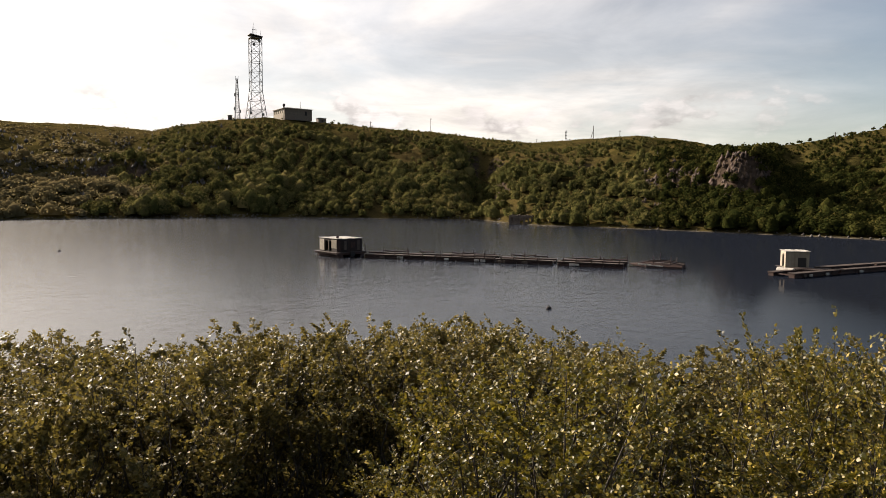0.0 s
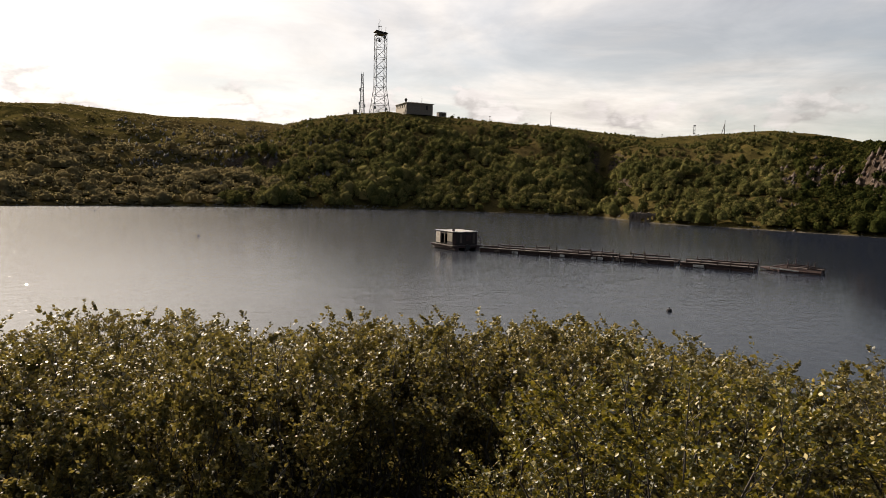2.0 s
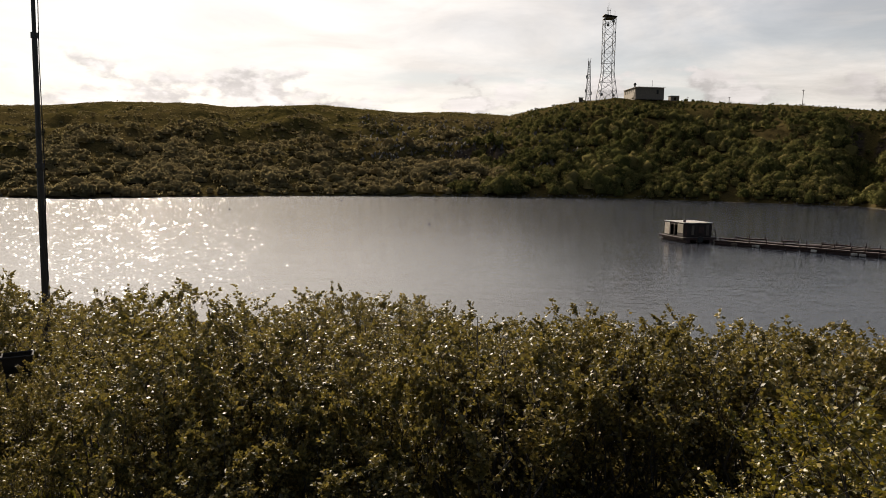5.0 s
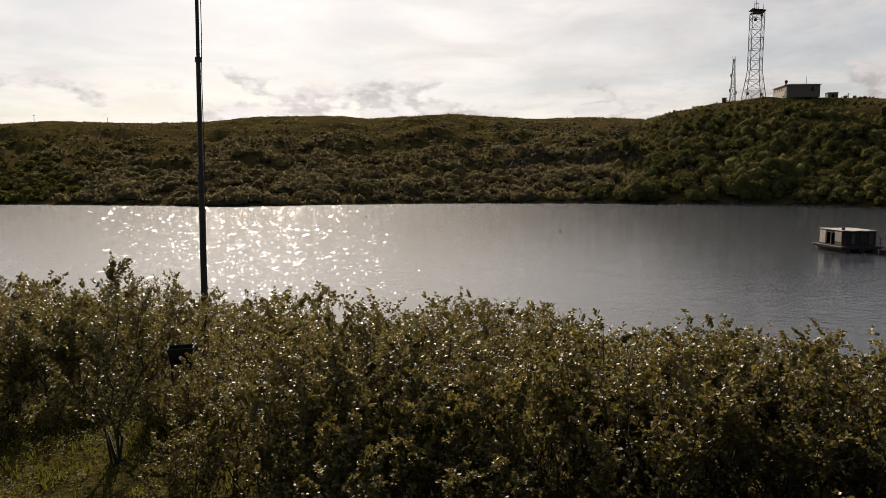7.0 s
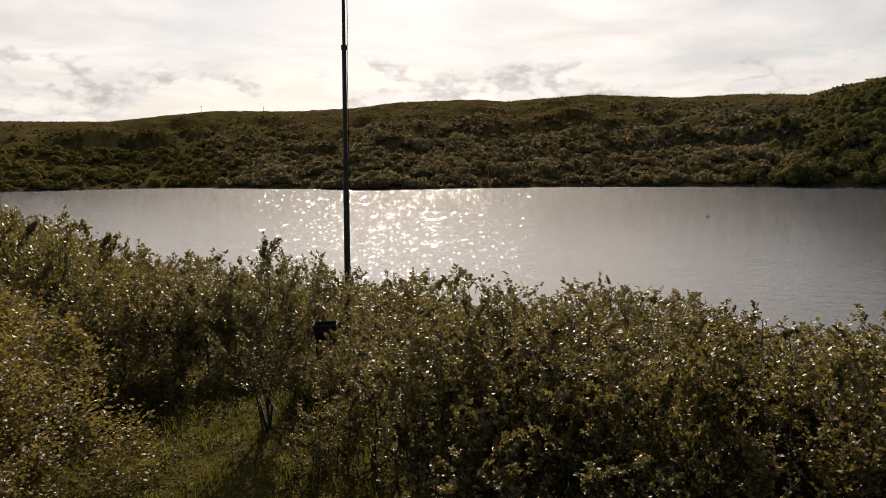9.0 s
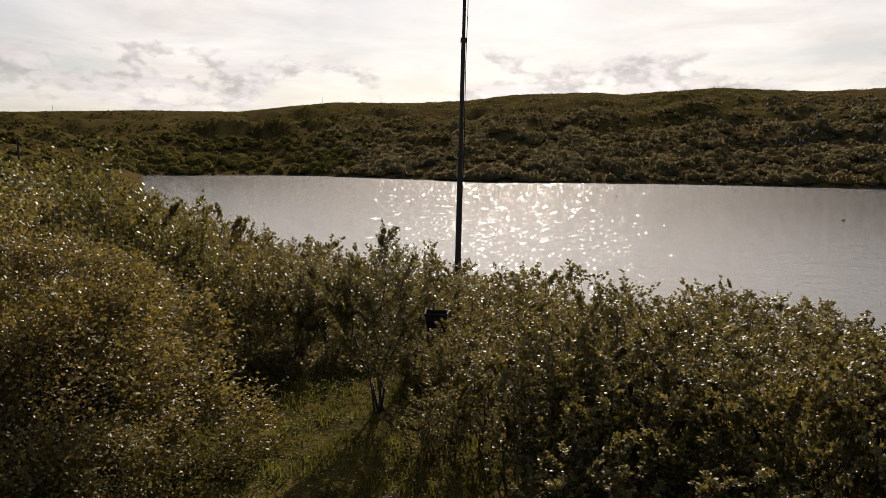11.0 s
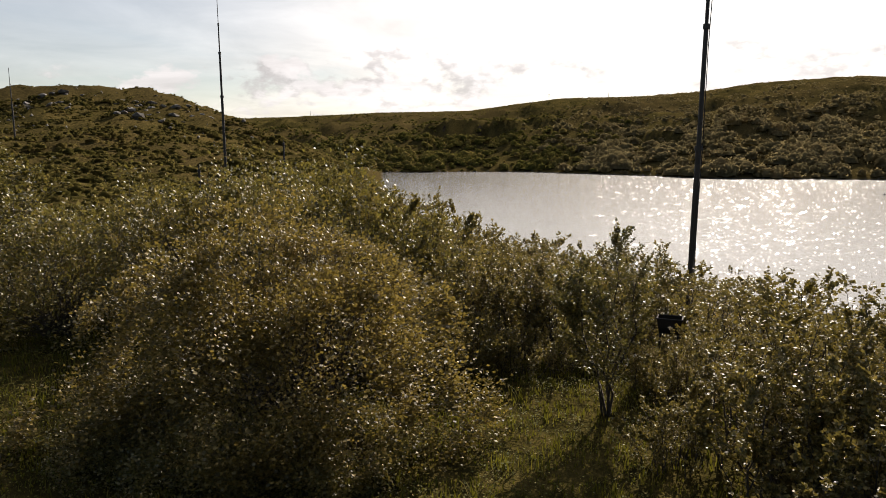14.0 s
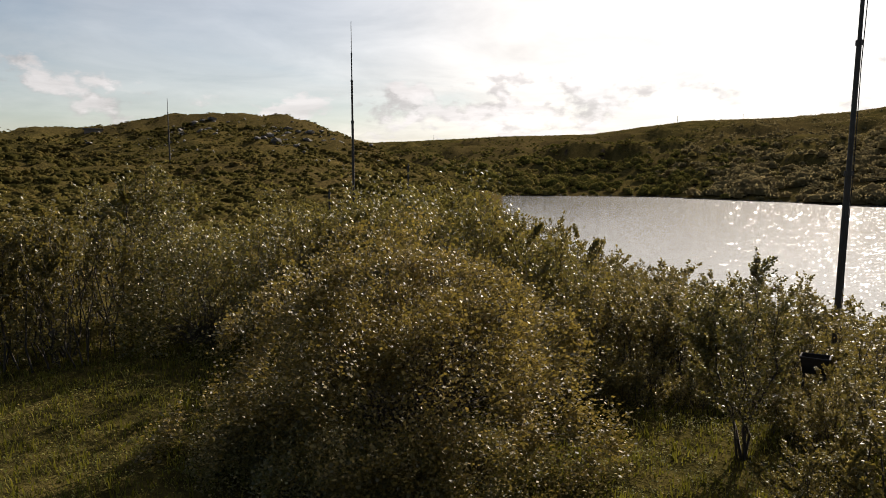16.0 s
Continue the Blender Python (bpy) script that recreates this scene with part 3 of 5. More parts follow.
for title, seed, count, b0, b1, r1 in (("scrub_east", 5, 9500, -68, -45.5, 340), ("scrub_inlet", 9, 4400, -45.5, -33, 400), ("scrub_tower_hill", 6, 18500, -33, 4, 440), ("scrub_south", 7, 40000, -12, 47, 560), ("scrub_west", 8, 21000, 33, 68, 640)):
    spots, b, r, gen = scatter(seed, count, b0, b1, 165, r1, far_keep)
    # the scrub colours run into each other along uneven lines
    stray = b + 5.0 * relief(spots[:, 0], spots[:, 1], 3, 60.0) + gen.normal(0, 0.7, len(b))
    own = {"scrub_tower_hill": stray < -4, "scrub_south": (stray >= -4) & (stray < 40), "scrub_west": stray >= 40}.get(title, np.ones(len(b), bool))
    spots, b, r = spots[own], b[own], r[own]
    shore = EYE / np.tan(np.radians(table(SHORE, 1, b)))
    tall = np.interp((r - shore) / 150, [0, 0.4, 0.8, 1.2], [4.3, 3.6, 2.0, 1.2]) * np.interp(b, [-36, -30, -5, 10, 60], [0.74, 0.92, 0.92, 0.70, 0.72]) * gen.uniform(0.35, 1.3, len(b)) ** 1.5
    up = (r - shore) / (table(RIDGE, 1, b) - shore)
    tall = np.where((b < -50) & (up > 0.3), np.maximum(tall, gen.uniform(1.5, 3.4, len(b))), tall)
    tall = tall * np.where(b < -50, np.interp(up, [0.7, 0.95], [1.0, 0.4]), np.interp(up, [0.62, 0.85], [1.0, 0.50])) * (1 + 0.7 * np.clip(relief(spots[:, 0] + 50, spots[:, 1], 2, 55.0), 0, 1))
    tagged(part(title, scrub_mesh(title, spots, tall * (0.88 if b1 < 5 else 1.0), seed + 20, **({} if b1 < 5 else dict(form=(0.66, 0.66, 0.42), lift=0.18, cover=2.6))), {"scrub_south": LEAF_SOUTH, "scrub_west": LEAF_FAR, "scrub_east": LEAF_EAST_SHADE, "scrub_inlet": LEAF_HILL, "scrub_tower_hill": LEAF_HILL}[title]), "olive green birch scrub covering the far slope", "scrub", kind="stuff")

# low scrub on the near west hill
spots, b, r, gen = scatter(31, 36000, 56.5, 100, 24, 190, lambda b, r, x, y, z, gen: (z > 0.7) & (gen.uniform(0, 1, len(b)) < np.clip(0.7 + relief(x, y, 3, 22.0) * 0.6, 0.15, 1) * np.interp(r, [24, 50, 90, 120, 190], [0.95, 0.8, 0.7, 0.85, 0.85]) * np.where((b > 69) & (b < 84) & (r > 112) & (relief(x, y, 2, 16.0) > -0.1), 0.45, 1.0)))
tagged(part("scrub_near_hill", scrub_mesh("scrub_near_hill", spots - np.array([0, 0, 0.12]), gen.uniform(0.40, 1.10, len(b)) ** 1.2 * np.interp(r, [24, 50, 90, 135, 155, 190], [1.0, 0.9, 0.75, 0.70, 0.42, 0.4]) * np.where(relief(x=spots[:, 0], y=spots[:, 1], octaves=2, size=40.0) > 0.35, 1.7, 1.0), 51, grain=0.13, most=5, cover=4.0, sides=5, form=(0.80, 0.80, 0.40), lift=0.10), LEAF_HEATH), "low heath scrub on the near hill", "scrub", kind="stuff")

# ---- shrubs ----


def tubes(lines, radii, sides=5):
    """Joined tapered tubes along polylines of equal length."""
    lines, radii = np.asarray(lines), np.asarray(radii)
    count, steps, _ = lines.shape
    along = np.gradient(lines, axis=1)
    along /= np.linalg.norm(along, axis=-1, keepdims=True) + 1e-9
    ref = np.where(np.abs(along[..., 2:3]) > 0.9, np.array([1.0, 0, 0]), np.array([0, 0, 1.0]))
    u = np.cross(along, ref)
    u /= np.linalg.norm(u, axis=-1, keepdims=True) + 1e-9
    v = np.cross(along, u)
    a = np.linspace(0, 2 * np.pi, sides, endpoint=False)
    ring = lines[:, :, None, :] + radii[:, :, None, None] * (np.cos(a)[:, None] * u[:, :, None, :] + np.sin(a)[:, None] * v[:, :, None, :])
    idx = np.arange(count * steps * sides).reshape(count, steps, sides)
    nxt = np.roll(idx, -1, axis=2)
    faces = np.stack([idx[:, :-1], nxt[:, :-1], nxt[:, 1:], idx[:, 1:]], -1).reshape(-1, 4)
    return ring.reshape(-1, 3), faces


def shrub_meshes(name, seed, high, spread, stems, twigs, leaves, leaf, lean=0.45, bare=0.22, trunk=0.016, broad=0.33, ragged=(0.80, 1.05), root=0.3, level=0.9, shell=2.0):
    """Stems with side twigs, and leaves along the twigs. root: how far apart the stems rise; level: how flat the leaves lie; shell: how far the leaves keep to the outside. Returns the wood and the leaf mesh."""
    gen = np.random.RandomState(seed)
    steps = 6
    t = np.linspace(0, 1, steps)
    ang = gen.uniform(0, 2 * np.pi, stems)
    far = np.sqrt(gen.uniform(0.02, 1, stems))
    tall = high * (1 - 0.32 * far ** 2) * gen.uniform(*ragged, stems)
    base = np.stack([np.cos(ang), np.sin(ang), 0 * ang], -1) * (gen.uniform(0.02, root, stems) * spread)[:, None]
    out = np.stack([np.cos(ang), np.sin(ang)], -1) * (far * spread)[:, None]
    lines = np.zeros((stems, steps, 3))
    bow = gen.uniform(0.8, 1.6, stems)[:, None]
    lines[..., :2] = base[:, None, :2] + (out - base[:, :2])[:, None, :] * (t[None] ** bow)[..., None]
    lines[..., 2] = t[None] * tall[:, None]
    lines[:, 1:-1, :2] += gen.normal(0, 0.03 * high, (stems, steps - 2, 2))
    radii = trunk * high / 2 * (1 - 0.82 * t)[None] * gen.uniform(0.7, 1.2, stems)[:, None]
    # twigs
    s = np.repeat(np.arange(stems), twigs)
    at = bare + (1 - bare) * gen.uniform(0, 1, len(s)) ** 0.8
    k = np.minimum((at * (steps - 1)).astype(int), steps - 2)
    fr = (at * (steps - 1) - k)[:, None]
    p0 = lines[s, k] * (1 - fr) + lines[s, k + 1] * fr
    way = unit(lines[s, k + 1] - lines[s, k])
    side = unit(gen.normal(0, 1, (len(s), 3)) * np.array([1, 1, 0.35]))
    twig_way = unit(way * 0.55 + side * lean * 1.6 + np.array([0, 0, 0.25]))
    length = high * 0.20 * gen.uniform(0.5, 1.25, len(s)) * (1.1 - 0.45 * at)
    tt = np.linspace(0, 1, 3)
    twig = p0[:, None] + twig_way[:, None] * (length[:, None] * tt)[..., None]
    twig[:, 2, 2] += length * 0.12
    tr = (0.0028 * high / 2) * np.array([1.0, 0.7, 0.3])[None] * np.ones((len(s), 1))
    v1, f1 = tubes(lines, radii, 3)
    v2, f2 = tubes(twig[::2, ::2], tr[::2, ::2], 3)
    wood = quick_mesh(name + "_wood", np.concatenate([v1, v2]), np.concatenate([f1, f2 + len(v1)]))
    # leaves along twigs and near the stem tops
    tips = twig[:, 2]
    reach = np.sqrt((tips[:, 0] ** 2 + tips[:, 1] ** 2) / spread ** 2 + (tips[:, 2] / high) ** 2)
    full = reach ** shell * np.exp(gen.normal(0, 0.6, len(s)) + np.repeat(gen.normal(0, 0.4, stems), twigs))
    q = gen.choice(len(s), leaves, p=full / full.sum())
    a = gen.uniform(0.08, 1.05, leaves)[:, None]
    p = twig[q, 0] * (1 - a) + twig[q, 2] * a
    return wood, leaf_mesh(name + "_leaves", gen, p, twig_way[q], leaf, broad, level)


def leaf_mesh(name, gen, p, way, leaf, broad, level):
    """Slightly folded leaves at the places p, growing roughly that way."""
    leaves = len(p)
    grow = unit((way + gen.normal(0, 0.75, (leaves, 3))) * np.array([1, 1, 0.55]))
    normal = unit(unit(np.cross(grow, gen.normal(0, 1, (leaves, 3)))) + np.array([0, 0, level]))
    across = unit(np.cross(normal, grow))
    normal = np.cross(grow, across)
    size = leaf * gen.uniform(0.6, 1.25, leaves)[:, None]
    p = p + grow * size * 0.2
    tip, mid = p + grow * size, p + grow * size * 0.45
    cup = normal * size * gen.uniform(-0.12, 0.2, (leaves, 1))
    verts = np.stack([p, mid + across * size * broad + cup, tip, mid - across * size * broad + cup], 1).reshape(-1, 3)
    i = np.arange(leaves)[:, None] * 4
    tris = np.concatenate([i + np.array([0, 1, 2]), i + np.array([0, 2, 3])], 1).reshape(-1, 3)
    return quick_mesh(name, verts, tris)


def bush_meshes(name, seed, high, spread, clumps, leaves, leaf, clump=0.17, broad=0.40, level=1.1, trunk=0.014):
    """A dome of leafy clumps down to the ground, each at the end of its own branch. Returns the wood and the leaf mesh."""
    gen = np.random.RandomState(seed)
    az = gen.uniform(0, 2 * np.pi, clumps)
    up = np.arcsin(gen.uniform(0.04, 1.0, clumps) ** 1.1)
    lobe = 1 + 0.15 * np.sin(az * 3 + seed) * np.cos(up) + 0.13 * np.sin(az * 5 + up * 4 + seed * 2) + 0.07 * np.sin(az * 9 + up * 7)
    out = np.stack([np.cos(up) * np.cos(az), np.cos(up) * np.sin(az), np.sin(up)], -1)
    heart = out * np.array([spread, spread, high]) * (lobe * gen.uniform(0.74, 1.06, clumps))[:, None]
    facing = unit(out / np.array([spread, spread, high]))
    t = np.linspace(0, 1, 5)[None, :, None]
    base = np.stack([np.cos(az), np.sin(az), 0 * az], -1) * (gen.uniform(0.02, 0.22, clumps) * spread)[:, None]
    lines = base[:, None] + (heart - base)[:, None] * np.concatenate([t ** 1.25, t ** 1.25, t ** 0.85], -1)
    lines[:, 1:-1] += gen.normal(0, 0.035 * high, (clumps, 3, 3))
    radii = trunk * high / 2 * (1 - 0.85 * t[..., 0]) * gen.uniform(0.5, 1.1, (clumps, 1))
    verts, faces = tubes(lines, radii, 3)
    weight = np.exp(gen.normal(0, 0.5, clumps)) * np.clip(0.65 + 1.2 * np.sin(up), 0.65, 1.0)
    q = gen.choice(clumps, leaves, p=weight / weight.sum())
    side = unit(np.cross(facing, np.array([0.3, 0.2, 1.0])))
    rise = np.cross(side, facing)
    a, b, c = (gen.normal(0, 1, leaves) for _ in range(3))
    size = (clump * gen.uniform(0.7, 1.4, clumps))[q][:, None]
    p = heart[q] + (side[q] * a[:, None] + rise[q] * b[:, None] + facing[q] * c[:, None] * 0.40) * size
    p[:, 2] = np.maximum(p[:, 2], 0.03 + 0.05 * gen.uniform(0, 1, leaves))
    return quick_mesh(name + "_wood", verts, faces), leaf_mesh(name + "_leaves", gen, p, facing[q] + np.array([0, 0, 0.3]), leaf, broad, level)


def shrub(name, meshes, leaf_mat, label, category, group=""):
    ob = thing(name, Matrix(), label, category, group)
    part("trunk", meshes[0], BARK, ob)
    part("crown", meshes[1], leaf_mat, ob)
    return ob


def put(ob, bearing, r, turn=0.0, size=1.0, wide=1.0, sink=0.03, first=False):
    """A copy of a shrub on the ground at that bearing and distance."""
    x, y = polar(bearing, r)
    m = Matrix.Translation((x, y, ground_at(x, y) - sink)) @ pose(0, 0, 0, 0, 0, turn)
    c = ob if first else copy_thing(ob, m)
    c.matrix_basis = m @ Matrix.Diagonal((size * wide, size * wide, size, 1))
    return c


# bearing, height angle of the thicket's upper edge
CANOPY = ((-75, -9), (-60, -10.5), (-55, -11.3), (-49, -13.8), (-46, -13.4), (-43, -11.9), (-36, -11.4), (-27, -10.9), (-20, -11.4), (-12, -11.6), (-2, -11.6), (3, -10.8), (8, -10.0), (13, -10.4), (18, -10.0), (24, -8.9), (30, -8.4), (34, -7.6), (39, -7.2), (44, -6.6), (49, -5.0), (54, -2.9), (58, -2.4), (62, -1.7), (68, -1.2), (72, -2.4), (77, -3.0), (90, -3.0), (110, -3.0))

gen = random.Random(4)
willows = [shrub("willow_shrub", shrub_meshes("willow", 60 + i, 2.0, 0.95, 30, 18, 13000, 0.042, bare=0.02, lean=0.42, broad=0.40, ragged=(0.80, 1.06), root=0.75), LEAF, "dense olive green willow shrub with small glossy leaves", "shrub", "shrubs of the thicket") for i in range(5)]
low_willows = [shrub("willow_shrub", shrub_meshes("willow_low", 66 + i, 1.2, 0.9, 26, 15, 9000, 0.039, bare=0.0, lean=0.45, broad=0.40, trunk=0.02, root=0.7), LEAF, "low willow shrub at the edge of the thicket", "shrub", "shrubs of the thicket") for i in range(4)]
far_willows = [shrub("willow_shrub", shrub_meshes("willow_far", 70 + i, 2.0, 1.15, 16, 12, 3300, 0.058, bare=0.04, broad=0.38, root=0.7), LEAF, "olive green willow shrub on the bank", "shrub", "shrubs of the thicket") for i in range(4)]
bank_willows = [shrub("willow_shrub", shrub_meshes("willow_bank", 76 + i, 2.0, 1.25, 8, 7, 1150, 0.09, bare=0.06, root=0.6), LEAF, "olive green willow shrub near the water", "shrub", "shrubs of the thicket") for i in range(3)]
used = set()


def thicket(kinds, b, r, wide=1.0, slack=0.0, tallest=3.0):
    x, y = polar(b, r)
    top = EYE + r * math.tan(radians(float(table(CANOPY, 1, b)) + slack))
    high = min(top - ground_at(x, y), tallest)
    if r < 9.6 and b < 28:  # the edge towards the viewer grows lower
        high = min(high, float(np.interp(r, [5.2, 6.0, 7.0, 8.2, 9.6], [0.80, 1.10, 1.50, 1.80, 2.2])) * float(np.interp(b, [-8, 8], [1.65, 1.05])))
    if high < 0.55:
        return
    ob = gen.choice(kinds)
    full = 1.2 if kinds is low_willows else 2.0
    put(ob, b, r, gen.uniform(0, 360), high / full, wide * min(1.25, max(0.8, full / high)), first=ob not in used)
    used.add(ob)


for r, step in ((5.5, 10.0), (6.4, 7.0), (7.4, 6.5), (8.8, 7.5), (11.0, 9.0), (14.0, 8.5), (19.0, 7.0), (26.0, 6.0)):
    b = -64.0 + gen.uniform(0, step)
    while b < (28 if r > 9.5 else 23.0 if r > 8 else 26.5):
        if b < 0 and r < 6 or b < -46 and r < 7:
            b += step
            continue
        thicket(low_willows if r < 7.0 and b > 2 else willows if r < 8.5 else far_willows if r < 13 else bank_willows, b + gen.uniform(-1.5, 1.5), r + gen.uniform(-0.4, 0.4), slack=gen.uniform(-1.1, 0.15))
        b += step
b = 41.5
while b < 53:  # behind the clearing
    thicket(willows, b, 10.9 + gen.uniform(-0.3, 0.5), slack=gen.uniform(-0.9, 0.2), tallest=1.75)
    b += 4.6
for r, step in ((12.0, 7.0), (14.0, 6.5), (16.5, 6.0), (20.0, 5.5), (25.0, 4.6), (32.0, 4.0), (42.0, 3.6), (56.0, 3.2)):
    b = 27.0 + gen.uniform(0, step)
    while b < 97:
        open_ground = b > 76 and r > 22 or r < 15 and 79 < b < 97
        if not open_ground and (r < 40 or b < 60):
            thicket(far_willows if r < 18 else bank_willows, b + gen.uniform(-1.5, 1.5), r + gen.uniform(-0.6, 0.6), slack=gen.uniform(-1.6, 0.1), tallest=3.3)
        b += step

for r, step in ((72.0, 1.9), (90.0, 1.6), (112.0, 1.4)):
    b = 43.0 + r * 0.04
    while b < 59:
        x, y = polar(b, r)
        if ground_at(x, y) > 0.35:
            thicket(bank_willows, b + gen.uniform(-0.5, 0.5), r + gen.uniform(-3, 3), slack=gen.uniform(-0.9, 0.0), tallest=2.4)
        b += step

# a rounded clump on the bank beyond the hedge
for i, (b, up) in enumerate(((11.0, -10.3), (9.0, -9.75), (7.0, -9.7), (4.8, -10.1), (2.6, -10.6), (0.4, -11.1))):
    x, y = polar(b, 17.5)
    put(far_willows[i % 4], b, 17.5, i * 57, (EYE + 17.5 * math.tan(radians(up)) - ground_at(x, y)) / 2.05, 0.85)

for b, r, turn, size in ((41.0, 9.9, 15, 0.55), (44.5, 9.6, 140, 0.66), (48.5, 9.7, 260, 0.72), (52.0, 9.4, 50, 0.8)):
    put(low_willows[1], b, r, turn, size)

# the broad birch bush by the clearing
bush = shrub("birch_bush", bush_meshes("bush", 81, 2.45, 2.0, 300, 92000, 0.043, clump=0.15, trunk=0.008), LEAF_YELLOW, "broad dwarf birch bush turning yellow at its top", "bush", "birch bushes by the clearing")
put(bush, 65.0, 8.0, 80, 0.95, 1.10, first=True)
small = shrub("birch_bush", bush_meshes("bush_small", 82, 2.0, 1.35, 150, 11500, 0.054, clump=0.20, trunk=0.010), LEAF_GREY, "dwarf birch bush with small dark leaves", "bush", "birch bushes by the clearing")
put(small, 74.0, 15.0, 260, 1.25, 0.9, first=True)
put(small, 76.0, 7.9, 60, 0.42, 1.3)
put(small, 60.5, 12.6, 80, 1.42, 0.9)
put(small, 67.0, 14.6, 310, 1.4, 0.9)
put(small, 54.0, 12.4, 200, 1.15, 1.0)
put(willows[0], 91.0, 13.5, 140, 1.4, 0.9)
put(small, 81.0, 13.6, 240, 1.10, 1.0)
put(willows[2], 96.5, 13.8, 30, 1.45, 0.9)
low_bush = shrub("birch_bush", bush_meshes("bush_low", 85, 1.1, 1.05, 110, 9000, 0.044, clump=0.15, trunk=0.010), LEAF_GREY, "low spreading dwarf birch at the foot of the bush", "bush", "birch bushes by the clearing")
for k, (b, r, turn, size) in enumerate(((60.0, 6.7, 0, 0.62), (66.0, 6.5, 150, 0.66), (72.5, 6.8, 230, 0.70), (77.5, 7.6, 300, 0.62))):
    put(low_bush, b, r, turn, size, first=k == 0)
side_tree = shrub("small_birch", shrub_meshes("side_birch", 84, 3.4, 1.7, 22, 30, 15000, 0.058, bare=0.04, lean=0.6, broad=0.38, trunk=0.012), LEAF_GREY, "full green birch beyond the clearing", "tree")
put(side_tree, 86.0, 15.2, 30, 1.0, first=True)

for b, r, turn, size in ((32.0, 6.9, 30, 0.62), (34.2, 9.1, 200, 0.52), (32.7, 9.6, 90, 0.60), (31.0, 8.6, 120, 0.7), (29.3, 9.6, 250, 0.85), (36.0, 11.4, 220, 1.1)):
    put(low_willows[0], b, r, turn, size)

# the small tree in the clearing
tree = shrub("small_birch", shrub_meshes("small_birch", 83, 2.3, 0.85, 6, 70, 13000, 0.038, bare=0.14, lean=0.5, trunk=0.023, broad=0.40, root=0.12), LEAF_GREY, "small birch with thin dark stems in the clearing", "tree")
put(tree, 37.3, 8.1, 0, 0.93, first=True)

# golden birch close by
gold = shrub("golden_birch", shrub_meshes("golden", 91, 2.5, 1.0, 22, 30, 16500, 0.031, bare=0.03, lean=0.6, broad=0.38, ragged=(0.84, 1.03), level=0.9), LEAF_GOLD, "young birch with yellowing leaves close by", "shrub", "young birches close by")
put(gold, -40, 3.9, 10, 0.95, 1.05, first=True)
put(gold, -53.5, 4.4, 130, 0.82, 1.2)
put(gold, -62.5, 4.4, 220, 1.02, 0.75)
put(gold, -33, 4.5, 300, 0.76, 1.15)
put(gold, -47, 3.5, 60, 0.62, 1.25)
put(gold, -58, 3.4, 190, 0.66, 1.2)
put(gold, -27.5, 4.7, 20, 0.5, 1.2)
put(gold, -12.0, 5.0, 330, 0.30, 1.2)

# ---- grass in the clearing ----


def grass_mesh(name, seed, count, b0, b1, r0, r1, tall):
    gen = np.random.RandomState(seed)
    b, r = gen.uniform(b0, b1, count), np.sqrt(gen.uniform(r0 * r0, r1 * r1, count))
    x, y = -r * np.sin(np.radians(b)), r * np.cos(np.radians(b))
    clump = np.clip(relief(x * 9, y * 9, 3, 9.0) * 0.6 + 0.6, 0.15, 1.2)
    p = np.stack([x, y, land(x, y) - 0.01], -1)
    turn = gen.uniform(0, 2 * np.pi, count)
    across = np.stack([np.cos(turn), np.sin(turn), 0 * turn], -1)
    lean = np.stack([np.sin(turn), -np.cos(turn), 0 * turn], -1) * gen.uniform(0.1, 0.9, (count, 1))
    high = (tall * clump * gen.uniform(0.5, 1.2, count))[:, None]
    wide = gen.uniform(0.004, 0.010, (count, 1))
    up = np.array([0, 0, 1.0])
    mid, tip = p + up * high * 0.6 + lean * high * 0.3, p + up * high + lean * high * 0.9
    verts = np.stack([p - across * wide, p + across * wide, mid + across * wide * 0.8, tip, mid - across * wide * 0.8], 1).reshape(-1, 3)
    i = np.arange(count)[:, None] * 5
    tris = np.concatenate([i + np.array([0, 1, 2]), i + np.array([0, 2, 4]), i + np.array([4, 2, 3])], 1).reshape(-1, 3)
    return quick_mesh(name, verts, tris)


tagged(part("grass", grass_mesh("grass", 17, 38000, 26, 100, 4.2, 14.5, 0.15), GRASS), "short olive and yellow grass in the clearing", "grass", kind="stuff")
tagged(part("meadow_grass", grass_mesh("meadow_grass", 18, 14000, 56, 100, 14.5, 40, 0.30), GRASS), "rough meadow grass below the near hill", "grass", kind="stuff")

def herb_mesh(name, seed, count, b0, b1, r0, r1):
    """Low broad-leaved plants in patches."""
    g = np.random.RandomState(seed)
    b, r = g.uniform(b0, b1, count), np.sqrt(g.uniform(r0 * r0, r1 * r1, count))
    x, y = -r * np.sin(np.radians(b)), r * np.cos(np.radians(b))
    rich = relief(x * 6 + 30, y * 6, 3, 9.0)
    keep = rich > g.uniform(-0.6, 0.5, count)
    x, y, rich = x[keep], y[keep], rich[keep]
    total = len(x)
    p = np.stack([x, y, land(x, y) + np.clip(0.12 + rich * 0.12, 0.03, 0.26) * g.uniform(0.2, 1.0, total)], -1)
    spin = g.uniform(0, 6.28, total)
    grow = unit(np.stack([np.cos(spin), np.sin(spin), g.uniform(-0.3, 0.5, total)], -1))
    across = unit(np.cross(np.array([0, 0, 1.0]) + g.normal(0, 0.4, (total, 3)), grow))
    size = g.uniform(0.014, 0.034, (total, 1))
    verts = np.stack([p, p + grow * size * 0.5 + across * size * 0.4, p + grow * size, p + grow * size * 0.5 - across * size * 0.4], 1).reshape(-1, 3)
    i = np.arange(total)[:, None] * 4
    return quick_mesh(name, verts, np.concatenate([i + np.array([0, 1, 2]), i + np.array([0, 2, 3])], 1).reshape(-1, 3))


